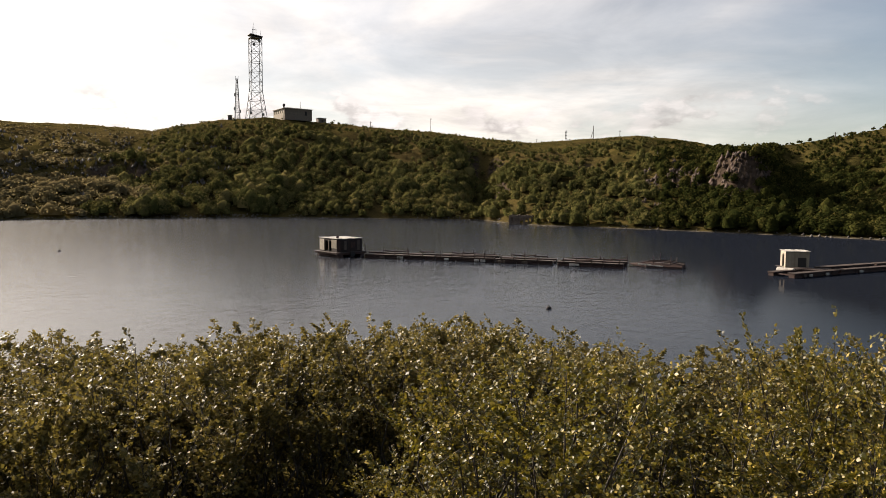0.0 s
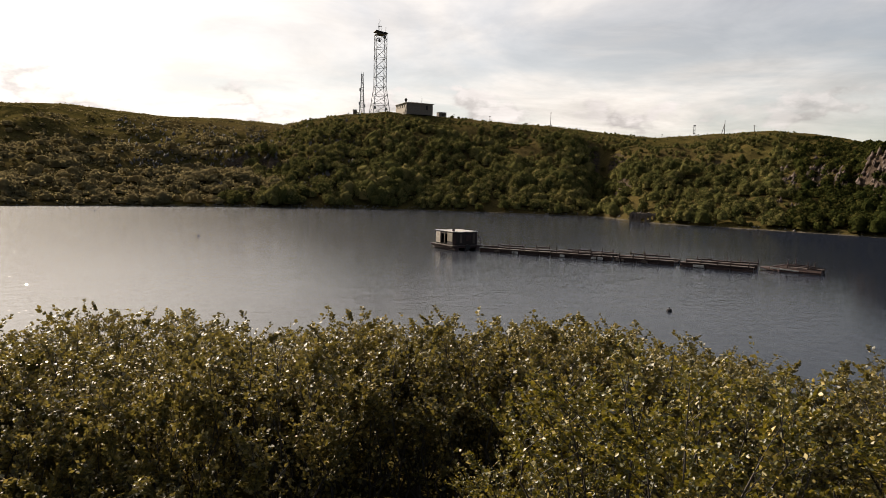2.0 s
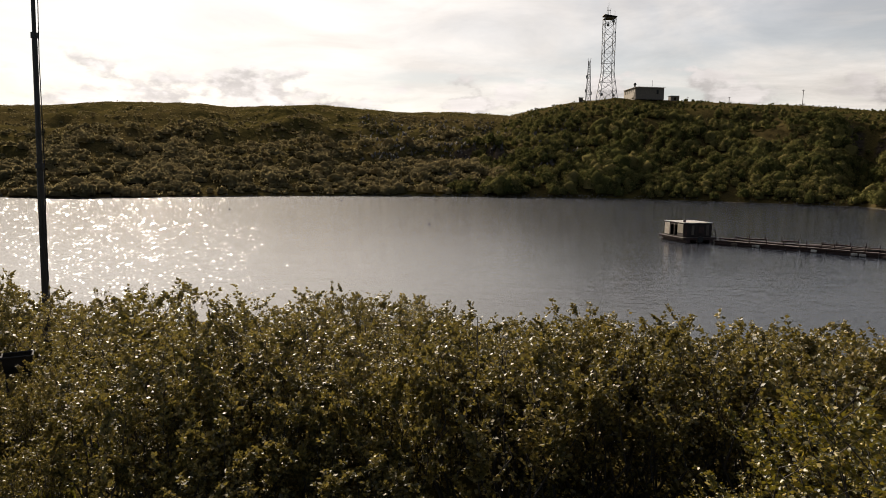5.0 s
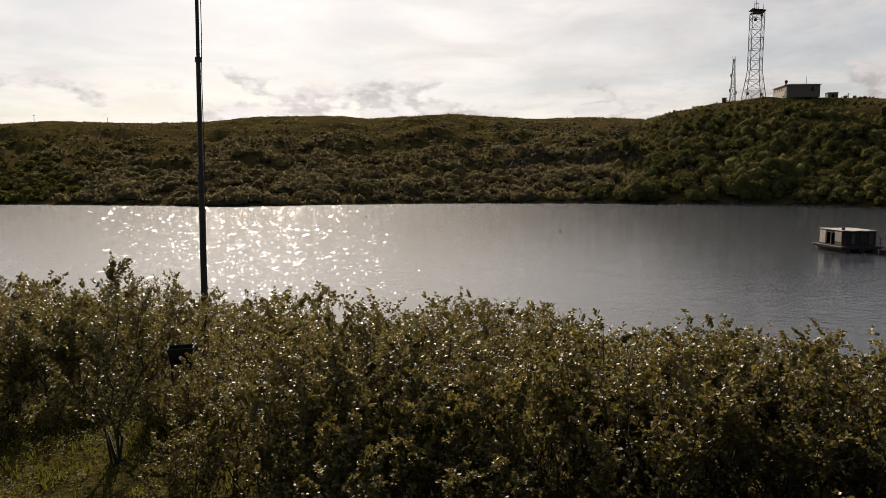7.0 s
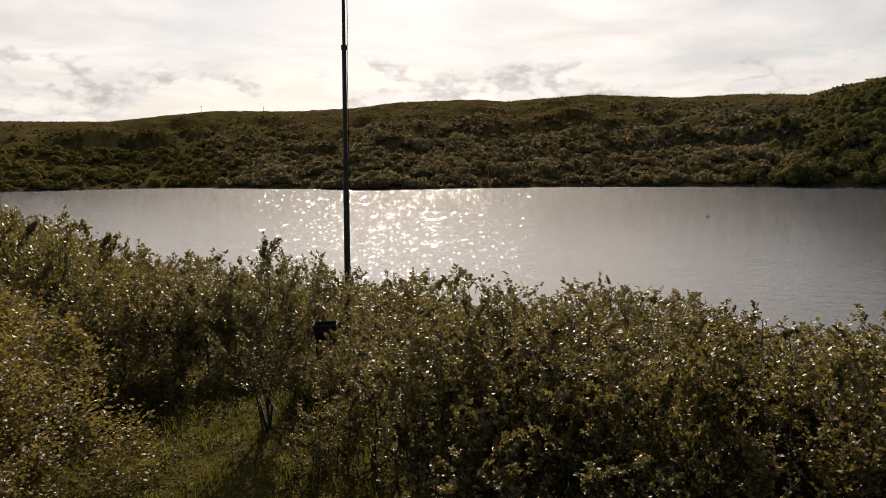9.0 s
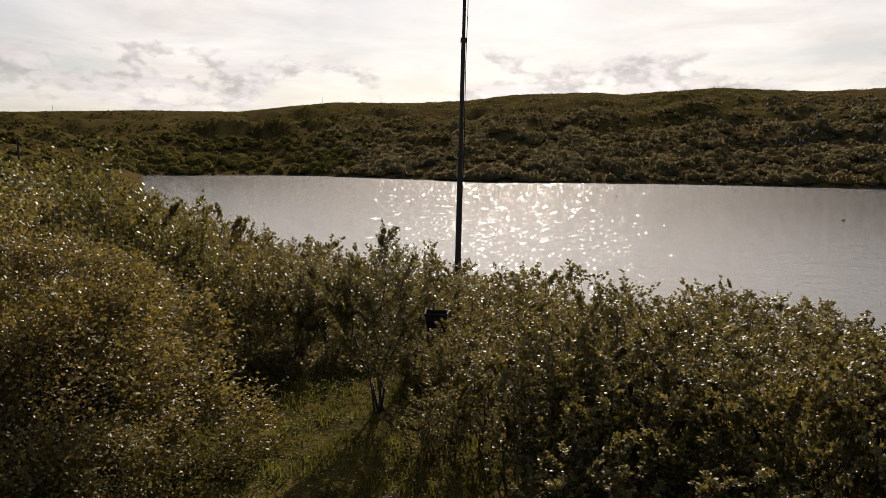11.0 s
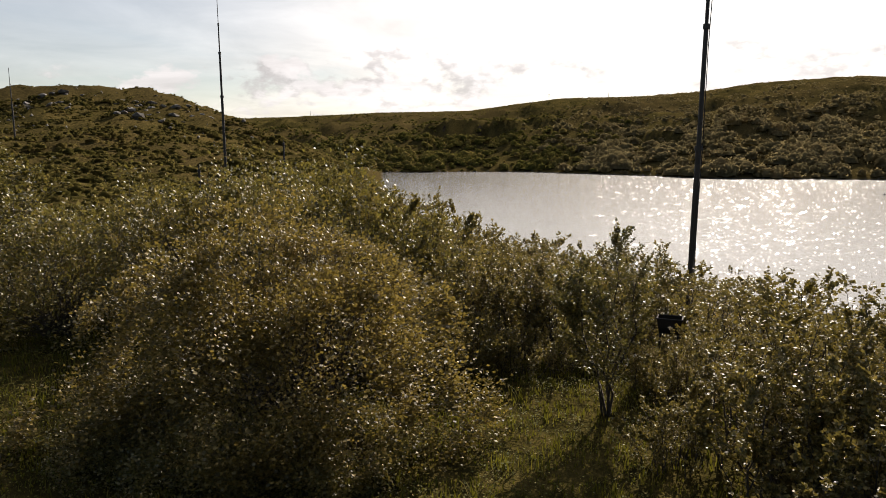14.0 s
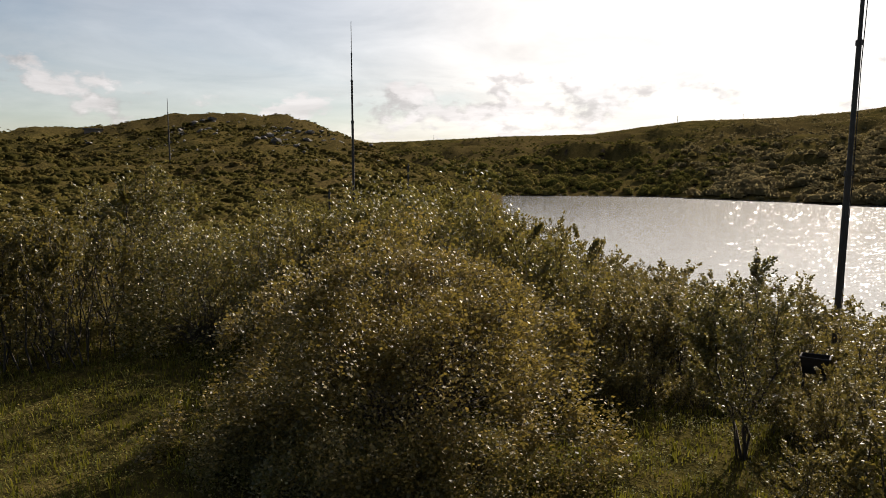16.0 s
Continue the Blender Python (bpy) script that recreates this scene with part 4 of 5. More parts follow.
tagged(part("herbs", herb_mesh("herbs", 19, 50000, 34, 100, 4.4, 13.5), LEAF_HERB), "low leafy herbs and dwarf willow among the grass", "herbs", kind="stuff")

# ---- rocks ----


def rock_mesh(name, seed, flat=0.6, detail=2):
    bm = bmesh.new()
    bmesh.ops.create_icosphere(bm, subdivisions=detail, radius=0.5)
    shift = Vector((seed * 3.7, seed * 1.3, seed * 2.1))
    for v in bm.verts:
        v.co *= 1 + 0.55 * noise.noise(v.co * 2.2 + shift) + 0.2 * noise.noise(v.co * 6 + shift)
        v.co.z *= flat
        v.co = Vector((round(v.co.x * 7) / 7 * 0.4 + v.co.x * 0.6, v.co.y, v.co.z))
    me = bpy.data.meshes.new(name)
    bm.to_mesh(me)
    bm.free()
    return me


rock_shapes = [rock_mesh("boulder", i, 0.55 + 0.1 * (i % 3), 1) for i in range(6)]
for me in rock_shapes:
    me.materials.append(ROCK)


def boulder(b, r, size, label, group):
    x, y = polar(b, r)
    ob = new("boulder", gen.choice(rock_shapes))
    tagged(ob, label, "boulder", group)
    ob.matrix_basis = Matrix.Translation((x, y, ground_at(x, y) + size * 0.02)) @ pose(0, 0, 0, gen.uniform(-25, 25), gen.uniform(-25, 25), gen.uniform(0, 360)) @ Matrix.Diagonal((size * gen.uniform(0.8, 1.5), size, size * gen.uniform(0.55, 1.0), 1))


# grey outcrops on the near hill
for b0, b1, r0, r1, count, big in ((72, 76.5, 122, 150, 40, 2.3), (66, 72, 122, 155, 16, 1.6), (78, 83, 126, 156, 26, 2.0), (84, 92, 100, 150, 5, 1.3), (60, 66, 120, 160, 6, 0.9)):
    for _ in range(count):
        boulder(gen.uniform(b0, b1), gen.uniform(r0, r1), big * gen.uniform(0.35, 1.0), "grey weathered boulder on the heath hill", "boulders on the near hill")


def scree_mesh(name, seed, spots, sizes):
    """Many small angular stones in one mesh."""
    g = np.random.RandomState(seed)
    shape = np.array([(1, 0, 0), (-1, 0, 0), (0, 1, 0), (0, -1, 0), (0, 0, 1), (0, 0, -0.6)], float)
    faces = np.array([(0, 2, 4), (2, 1, 4), (1, 3, 4), (3, 0, 4), (2, 0, 5), (1, 2, 5), (3, 1, 5), (0, 3, 5)])
    v = shape[None] * sizes[:, None, None] * g.uniform(0.5, 1.2, (len(spots), 6, 1)) + g.normal(0, 0.12, (len(spots), 6, 3)) * sizes[:, None, None]
    turn = g.uniform(0, 6.28, len(spots))
    c, s = np.cos(turn)[:, None], np.sin(turn)[:, None]
    v = np.stack([c * v[..., 0] - s * v[..., 1], s * v[..., 0] + c * v[..., 1], v[..., 2]], -1) + spots[:, None]
    f = faces[None] + (np.arange(len(spots)) * 6)[:, None, None]
    return quick_mesh(name, v.reshape(-1, 3), f.reshape(-1, 3))


def scree(name, seed, count, b0, b1, r0, r1, size, mat, label):
    g = np.random.RandomState(seed)
    b = b0 + (b1 - b0) * (g.uniform(0, 1, count) + g.uniform(0, 1, count)) / 2
    r = g.uniform(r0, r1, count)
    x, y = -r * np.sin(np.radians(b)), r * np.cos(np.radians(b))
    keep = relief(x, y, 3, 30.0) > -0.35
    x, y = x[keep], y[keep]
    spots = np.stack([x, y, land(x, y)], -1)
    tagged(part(name, scree_mesh(name, seed, spots, size * g.uniform(0.3, 1.0, len(x))), mat), label, "rocks", kind="stuff")


def crag(name, seed, count, b0, b1, r0, r1, size, steep, mat, label):
    """Angular blocks, taller than wide, standing out of the steep faces."""
    g = np.random.RandomState(seed)
    b, r = g.uniform(b0, b1, count), g.uniform(r0, r1, count)
    x, y = -r * np.sin(np.radians(b)), r * np.cos(np.radians(b))
    fall = (land(x * (1 + 1.5 / r), y * (1 + 1.5 / r)) - land(x * (1 - 1.5 / r), y * (1 - 1.5 / r))) / 3
    keep = fall > steep
    x, y = x[keep], y[keep]
    spots = np.stack([x, y, land(x, y)], -1)
    sizes = size * g.uniform(0.35, 1.0, len(x))
    me = scree_mesh(name, seed, spots * 0, sizes)
    v = np.empty(len(me.vertices) * 3, np.float32)
    me.vertices.foreach_get("co", v)
    v = v.reshape(-1, 6, 3) * np.array([0.8, 0.8, 1.6]) + spots[:, None]
    me.vertices.foreach_set("co", v.astype(np.float32).ravel())
    me.update()
    tagged(part(name, me, mat), label, "rocks", kind="stuff")


crag("scree_dark", 41, 7000, -11, 7.5, 255, 420, 1.2, 0.55, ROCK, "dark grey scree on the far slope")
crag("scree_red", 42, 4200, -44.5, -49.2, 190, 300, 1.2, 0.60, ROCK_RED, "reddish broken rock face")
crag("crag", 43, 5000, -48, -56, 190, 250, 1.1, 0.75, ROCK_RED, "reddish dark crag among scrub")
scree("near_hill_stones", 44, 220, 63, 90, 100, 158, 0.42, ROCK, "grey stones scattered in the heath")

g2 = np.random.RandomState(45)
b = np.concatenate([g2.uniform(-66, 57, 420), g2.uniform(-14, 8, 260)])
r = EYE / np.tan(np.radians(table(SHORE, 1, b))) + g2.uniform(-0.2, 1.8, len(b))
x, y = -r * np.sin(np.radians(b)), r * np.cos(np.radians(b))
spots = np.stack([x, y, np.maximum(land(x, y), 0)], -1)
tagged(part("shore_stones", scree_mesh("shore_stones", 46, spots, g2.uniform(0.1, 0.55, len(b))), ROCK), "pale stones along the far shore", "stones", kind="stuff")

# ---- masts ----


def place(b, r, z=None, turn=0.0):
    """A frame at that bearing and distance: x to the right and y away, as seen from the eye."""
    x, y = polar(b, r)
    return Matrix.Translation((x, y, ground_at(x, y) if z is None else z)) @ pose(0, 0, 0, 0, 0, b + turn)


def stepped_mast(name, b, r, sections, label, group="", lean=0.0, cable=True, mat=None):
    """A mast of telescoped tubes with collars; sections are (length, radius)."""
    mat = mat or DARK_STEEL
    x, y = polar(b, r)
    m = thing(name, place(b, r) @ pose(0, 0, 0, 0, lean, 0), label, "mast", group)
    z = -0.3
    for i, (length, radius) in enumerate(sections):
        tube = part("section", bar(bmesh.new(), (0, 0, z), (0, 0, z + length), radius, radius * 0.96, 12), mat, m)
        if i + 1 < len(sections):
            part("collar", bar(bmesh.new(), (0, 0, z + length - 0.10), (0, 0, z + length + 0.03), radius * 1.35, radius * 1.3, 12), mat, tube)
        z += length
    if cable:
        bm = bmesh.new()
        pts = [(sections[0][1] * 1.15 + 0.012 * math.sin(i * 1.9), -0.01, -0.3 + i * z / 14) for i in range(13)]
        for p, q in zip(pts, pts[1:]):
            bar(bm, p, q, 0.012, sides=5)
        part("cable", bm, BLACK, m)
    return m


stepped_mast("antenna_mast", 31.03, 20.0, ((5.3, 0.080), (3.2, 0.064), (3.4, 0.048), (3.6, 0.028), (3.0, 0.014)), "tall dark steel antenna mast of telescoped tubes standing in the thicket", "antenna masts", lean=0.8)
stepped_mast("antenna_mast", 68.85, 45.0, ((6.4, 0.082), (2.6, 0.065), (1.7, 0.04), (2.0, 0.02)), "slender dark antenna mast on the meadow", "antenna masts", cable=False)
stepped_mast("antenna_mast", 83.1, 100.0, ((5.4, 0.10), (2.4, 0.06), (1.9, 0.03)), "slender dark antenna mast below the hill", "antenna masts", cable=False)
stepped_mast("post", 70.88, 38.0, ((2.2, 0.055), (0.25, 0.03)), "short dark post in the scrub", "posts", cable=False)
stepped_mast("post", 64.25, 58.0, ((3.9, 0.075), (0.25, 0.035)), "dark post in the scrub by the lake", "posts", cable=False)

# far poles on the ridges
for b, r, high in ((-22.0, 372, 3.4), (-27.03, 372, 7.4), (-35.9, 385, 2.0), (-42.6, 380, 3.6), (42.35, 560, 5.0), (37.6, 560, 4.2), (-58.0, 296, 3.4), (62.0, 660, 5.0), (-19.0, 376, 2.2)):
    ob = thing("pole", place(b, r), "thin dark pole on the ridge", "pole", "poles on the ridge")
    part("shaft", bar(bmesh.new(), (0, 0, -0.5), (0, 0, high), 0.16, 0.11, 8), TIMBER, ob)
    part("crossarm", box(bmesh.new(), -0.6, -0.08, high - 0.5, 0.6, 0.08, high - 0.34), TIMBER, ob)
ob = thing("pylon", place(-38.3, 378), "small lattice pylon on the ridge", "pylon")
for sx in (-0.5, 0.5):
    for sy in (-0.5, 0.5):
        part("leg", bar(bmesh.new(), (sx, sy, -0.5), (sx * 0.6, sy * 0.6, 5.6), 0.10, 0.08), DARK_STEEL, ob)
for z in (1.6, 3.2, 4.8, 5.5):
    part("panel", box(bmesh.new(), -0.55, -0.4, z, 0.55, 0.4, z + 0.35), DARK_STEEL, ob)
ob = thing("braced_pole", place(-40.5, 378), "dark pole with a leaning brace on the ridge", "pole")
part("shaft", bar(bmesh.new(), (0, 0, -0.5), (0, 0, 7.0), 0.17, 0.12, 8), TIMBER, ob)
part("brace", bar(bmesh.new(), (-1.5, 0, -0.5), (0, 0, 5.2), 0.14, 0.11, 8), TIMBER, ob)

# ---- the hilltop station ----


def lattice(tower, profile, levels, leg_r, brace_r, mat):
    """Four legs with rings and crossed braces; profile(h) gives the half width."""
    corners = ((-1, -1), (1, -1), (1, 1), (-1, 1))
    at = lambda c, h: (c[0] * profile(h), c[1] * profile(h), h)
    for c in corners:
        verts, faces = tubes([[at(c, h) for h in levels]], [[leg_r] * len(levels)], 6)
        part("leg", quick_mesh("leg", verts, faces), mat, tower)
    for h0, h1 in zip(levels, levels[1:]):
        for c, d in zip(corners, corners[1:] + corners[:1]):
            part("cross_bar", bar(bmesh.new(), at(c, h1), at(d, h1), brace_r * 1.5, sides=5), mat, tower)
            part("brace", bar(bmesh.new(), at(c, h0), at(d, h1), brace_r, sides=4), mat, tower)
            part("brace", bar(bmesh.new(), at(d, h0), at(c, h1), brace_r, sides=4), mat, tower)


TOWER_R = 372
tower = thing("lattice_tower", place(-12.78, TOWER_R, turn=14), "tall square steel lattice tower on the hilltop", "tower")
lattice(tower, lambda h: 2.75 + max(0, 14 - h) * 0.13, [-1.0, 4.5, 9.2, 14.0, 19.0, 24.0, 29.0, 34.0, 38.6, 41.2], 0.17, 0.075, GREY_STEEL)
deck = part("platform", box(bmesh.new(), -2.9, -2.9, 41.2, 2.9, 2.9, 41.4), DARK_STEEL, tower, "dark top platform", pose(0, 0, 0, 0, 0, 0))
part("roof_panel", box(bmesh.new(), -3.4, -3.0, -0.2, 3.4, 3.0, 0.2, 0.08), DARK_STEEL, tower, "dark slanted panel", pose(0, 0, 42.3, 0, 8, 0))
for x0, z0 in ((-1.4, 47.0), (-0.6, 49.2), (0.5, 46.4), (2.7, 45.4)):
    part("aerial", bar(bmesh.new(), (x0, 0, 41.4), (x0, 0, z0), 0.13, 0.08), GREY_STEEL, tower)
part("aerial_arm", box(bmesh.new(), -1.5, -0.1, 45.4, 0.6, 0.1, 45.7), GREY_STEEL, tower)
for h, sx in ((37.6, -1.2), (39.6, 1.6), (2.5, -3.2), (2.0, 3.0)):
    bm = bmesh.new()
    bmesh.ops.create_cone(bm, cap_ends=True, segments=16, radius1=0.85, radius2=0.35, depth=0.5, matrix=pose(sx, -2.7, h, 100, 0, 20))
    part("dish", bm, GREY_STEEL, tower)

mast = thing("lattice_mast", place(-11.32, TOWER_R, turn=10), "slim lattice mast beside the tower", "mast")
lattice(mast, lambda h: 1.25 - h * 0.042, [-1.0, 3.5, 7.0, 10.5, 14.0, 17.5, 20.8], 0.11, 0.06, GREY_STEEL)
for sx in (-0.55, 0.55):
    part("aerial", bar(bmesh.new(), (sx, 0, 20.0), (sx * 1.3, 0, 22.3), 0.11, 0.08), GREY_STEEL, mast)
for h, sx in ((12.6, -1.3), (5.4, -1.6), (4.2, 1.4)):
    part("aerial_box", box(bmesh.new(), sx - 0.3, -0.9, h - 0.8, sx + 0.3, -0.4, h + 0.8, 0.08), GREY_STEEL, mast)


def wall_with_openings(width, height, thick, openings):
    """A wall along x from 0 to width, with real openings (x0, x1, z0, z1)."""
    bm = bmesh.new()
    xs = sorted({0.0, width, *(o[0] for o in openings), *(o[1] for o in openings)})
    for x0, x1 in zip(xs, xs[1:]):
        holes = sorted((o[2], o[3]) for o in openings if o[0] <= x0 + 1e-6 and o[1] >= x1 - 1e-6)
        z = 0.0
        for h0, h1 in holes + [(height, height)]:
            if h0 > z + 1e-6:
                box(bm, x0, 0, z, x1, thick, h0)
            z = h1
    bmesh.ops.remove_doubles(bm, verts=bm.verts, dist=1e-4)
    return bm


st = thing("station_building", place(-15.65, 371, turn=22) @ pose(0, 0, 0.9), "low grey brick building with a shallow roof on the hilltop", "building")
W, D, H = 14.8, 16.5, 5.0
front = [(10.8, 12.0, 0.9, 3.0)]
side = [(1.4 + i * 2.7, 2.4 + i * 2.7, 1.8, 3.2) for i in range(5)]
for title, m, width, holes, mat in (("wall", pose(-W / 2, -D / 2, -1.8), W, front, BRICK_GREY), ("wall", pose(-W / 2, D / 2 - 0.003, -1.8, 0, 0, -90), D - 0.7, side, PALE_WALL),
                                    ("wall", pose(W / 2, -D / 2 + 0.36, -1.8, 0, 0, 90), D - 0.8, side, BRICK_GREY), ("wall", pose(W / 2, D / 2, -1.8, 0, 0, 180), W, front, BRICK_GREY)):
    w = part(title, wall_with_openings(width, H + 1.0, 0.35, [(a, b, c + 1.8, d + 1.8) for a, b, c, d in holes]), mat, st, at=m)
    for a, b, c, d in holes:
        part("window", box(bmesh.new(), a, 0.16, c + 1.8, b, 0.2, d + 1.8), BLACK, w)
bm = bmesh.new()
vs = [bm.verts.new(c) for c in ((-W / 2 - 0.5, -D / 2 - 0.5, H - 0.8), (W / 2 + 0.5, -D / 2 - 0.5, H - 0.8), (W / 2 + 0.5, D / 2 + 0.5, H - 0.8), (-W / 2 - 0.5, D / 2 + 0.5, H - 0.8), (-W / 2 + 4.5, 0, H + 0.55), (W / 2 - 4.5, 0, H + 0.55))]
for f in ((0, 1, 5, 4), (1, 2, 5), (2, 3, 4, 5), (3, 0, 4), (3, 2, 1, 0)):
    bm.faces.new([vs[i] for i in f])
part("roof", bm, ROOF_DARK, st)
part("eaves", box(bmesh.new(), -W / 2 - 0.55, -D / 2 - 0.55, H - 1.0, W / 2 + 0.55, D / 2 + 0.55, H - 0.8), CONCRETE, st)
bm = bar(bmesh.new(), (-5.2, -1, H - 0.4), (-5.2, -1, H + 0.9), 0.45, 0.4, 10)
bmesh.ops.create_uvsphere(bm, u_segments=10, v_segments=6, radius=0.75, matrix=pose(-5.2, -1, H + 1.4))
part("vent", bm, DARK_STEEL, st)
part("aerial", bar(bmesh.new(), (3.6, -2, H - 0.5), (3.6, -2, H + 3.6), 0.11, 0.06), DARK_STEEL, st)


def hut(b, r, w, d, h, label, turn=10):
    ob = thing("hut", place(b, r, turn=turn), label, "hut", "huts on the hills")
    part("wall", wall_with_openings(w, h + 0.4, 0.12, [(w * 0.4, w * 0.62, 0.4, h * 0.85)]), BRICK_GREY, ob, at=pose(-w / 2, -d / 2, -0.4))
    part("wall", box(bmesh.new(), -w / 2, -d / 2 + 0.123, -0.4, -w / 2 + 0.12, d / 2 - 0.123, h), BRICK_GREY, ob)
    part("wall", box(bmesh.new(), w / 2 - 0.12, -d / 2 + 0.123, -0.4, w / 2, d / 2 - 0.123, h), BRICK_GREY, ob)
    part("wall", box(bmesh.new(), -w / 2, d / 2 - 0.12, -0.4, w / 2, d / 2, h), BRICK_GREY, ob)
    part("roof", box(bmesh.new(), -w / 2 - 0.2, -d / 2 - 0.2, h, w / 2 + 0.2, d / 2 + 0.2, h + 0.18, 0.03), ROOF_DARK, ob)


hut(-17.95, 373, 4.4, 3.5, 1.9, "small dark hut beside the station building", 20)
hut(-10.75, 372, 2.1, 2.0, 2.2, "small dark hut beside the lattice mast", 0)
hut(88.3, 157, 3.4, 2.6, 0.9, "low dark hut on the crest of the near hill", 0)

# ---- the ruin on the far shore ----
ruin = thing("ruined_shed", place(-34.75, 206.8, z=0.35, turn=-6), "roofless concrete shed ruin at the water's edge", "ruin")
holes = [(0.5, 1.2, 0.9, 2.3), (1.7, 2.6, 0.9, 2.3), (3.2, 4.3, 0.2, 2.2), (4.9, 5.6, 0.9, 2.3), (6.0, 6.6, 0.9, 2.3)]
part("wall", wall_with_openings(7.0, 2.75, 0.35, holes), RUIN_WALL, ruin, at=pose(-3.5, -2.0, -0.5))
part("wall", wall_with_openings(3.6, 2.5, 0.35, [(1.2, 2.2, 0.9, 2.1)]), RUIN_WALL, ruin, at=pose(-3.5, 2.0, -0.5, 0, 0, -90))
part("wall", wall_with_openings(3.6, 2.4, 0.35, [(1.2, 2.2, 0.9, 2.1)]), RUIN_WALL, ruin, at=pose(3.5, -1.6, -0.5, 0, 0, 90))
part("wall", box(bmesh.new(), -3.5, 2.05, -0.5, 3.5, 2.4, 2.3), RUIN_WALL, ruin)
for x0 in (-3.0, -0.8, 1.6):
    part("beam", box(bmesh.new(), x0, -2.1, 2.26, x0 + 0.3, 2.3, 2.5), TIMBER, ruin, at=pose(0, 0, 0, gen.uniform(-2, 2), 0, 0))

# ---- floating fish farm ----


def plank_deck(bm, x0, x1, y0, y1, z, step=0.32):
    x = x0
    while x < x1:
        box(bm, x, y0 + gen.uniform(-0.04, 0.04), z, min(x + step - 0.03, x1), y1 + gen.uniform(-0.04, 0.04), z + 0.06)
        x += step
    return bm


def float_cabin(name, m, w, d, h, deck_z, wall_front, wall_side, roof_mat, label, margin=0.7):
    ob = thing(name, m, label, "floating cabin")
    for sx in (-1, 0, 1):
        part("float", bar(bmesh.new(), (sx * w * 0.42, -d / 2 - margin, 0.05), (sx * w * 0.42, d / 2 + margin, 0.05), 0.38, sides=12), RUST, ob)
    part("frame", box(bmesh.new(), -w / 2 - margin * 0.6, -d / 2 - margin, 0.36, w / 2 + margin * 0.6, d / 2 + margin, deck_z - 0.06, 0.03), RUST, ob)
    part("deck", plank_deck(bmesh.new(), -w / 2 - margin, w / 2 + margin, -d / 2 - margin, d / 2 + margin, deck_z - 0.06), OLD_DECK, ob)
    z = deck_z + 0.004
    part("wall", wall_with_openings(w, h, 0.1, []), wall_front, ob, "dark boarded front wall", pose(-w / 2, -d / 2, z))
    side = part("wall", wall_with_openings(d - 0.206, h, 0.1, [(d * 0.30, d * 0.68, 0.05, 1.6)]), wall_side, ob, "pale side wall with an open doorway", pose(-w / 2, d / 2 - 0.103, z, 0, 0, -90))
    part("wall", wall_with_openings(d - 0.206, h, 0.1, []), wall_front, ob, "", pose(w / 2, -d / 2 + 0.103, z, 0, 0, 90))
    part("wall", wall_with_openings(w, h, 0.1, []), wall_front, ob, "", pose(w / 2, d / 2, z, 0, 0, 180))
    part("doorpost", box(bmesh.new(), d * 0.49, -0.03, 0.05, d * 0.52, 0.13, 1.72), TIMBER, side)
    n_sheets = 5
    for i in range(n_sheets):
        x0 = -w / 2 - 0.1 + i * (w + 0.2) / n_sheets
        part("roof_sheet", box(bmesh.new(), 0, -d / 2 - 0.1, 0, (w + 0.2) / n_sheets + 0.03, d / 2 + 0.1, 0.07, 0.015), roof_mat, ob, "", pose(x0, 0, z + h + 0.02 + gen.uniform(0, 0.07), gen.uniform(-1, 1), gen.uniform(-2, 2), gen.uniform(-1, 1)))
    # boards on the front
    x = -w / 2
    while x < w / 2 - 0.1:
        if gen.random() < 0.93:
            part("board", box(bmesh.new(), x, -d / 2 - 0.026, z, x + 0.17, -d / 2 - 0.003, z + h - 0.02), wall_front, ob)
        x += 0.19
    return ob


house = float_cabin("floating_cabin", place(-19.5, 101.0, 0.0, 33), 4.3, 4.7, 1.85, 0.70, DARK_BOARD, DARK_BOARD, ROOF_PALE, "weathered floating cabin with dark boards and pale patched side")
part("panel", box(bmesh.new(), -2.18, 1.05, 0.85, -2.153, 2.3, 2.48), PALE_WALL, house, "whitewashed panel")
part("panel", box(bmesh.new(), -2.18, -2.3, 1.25, -2.153, -0.95, 2.5), TAN_WALL, house, "tan panel")
for x0, x1, z0, z1, mat in ((-2.05, -1.55, 0.78, 2.45, RUST), (-0.9, -0.5, 1.0, 2.3, TIMBER), (0.2, 1.0, 1.25, 2.1, RUST), (1.35, 1.8, 0.9, 2.4, TIMBER)):
    part("patch_board", box(bmesh.new(), x0, -2.40, z0, x1, -2.379, z1), mat, house)
bm = bar(bmesh.new(), (-1.6, -1.7, 2.5), (-1.6, -1.7, 3.05), 0.22, 0.2, 10)
part("chimney", bm, RUST, house)
for i, (x0, y0) in enumerate(((2.6, -2.7), (2.9, -1.2), (3.0, 0.6), (3.0, 2.4))):
    part("post", bar(bmesh.new(), (x0, y0, 0.7), (x0, y0, 1.75), 0.045, sides=6), RUST, house)
part("rail", bar(bmesh.new(), (2.6, -2.7, 1.72), (3.0, 2.4, 1.72), 0.04, sides=6), RUST, house)
part("tyre", (lambda bm: (bmesh.ops.create_cone(bm, cap_ends=True, segments=14, radius1=0.42, radius2=0.42, depth=0.22, matrix=pose(0, -3.15, 0.45, 90)), bm)[1])(bmesh.new()), BLACK, house)


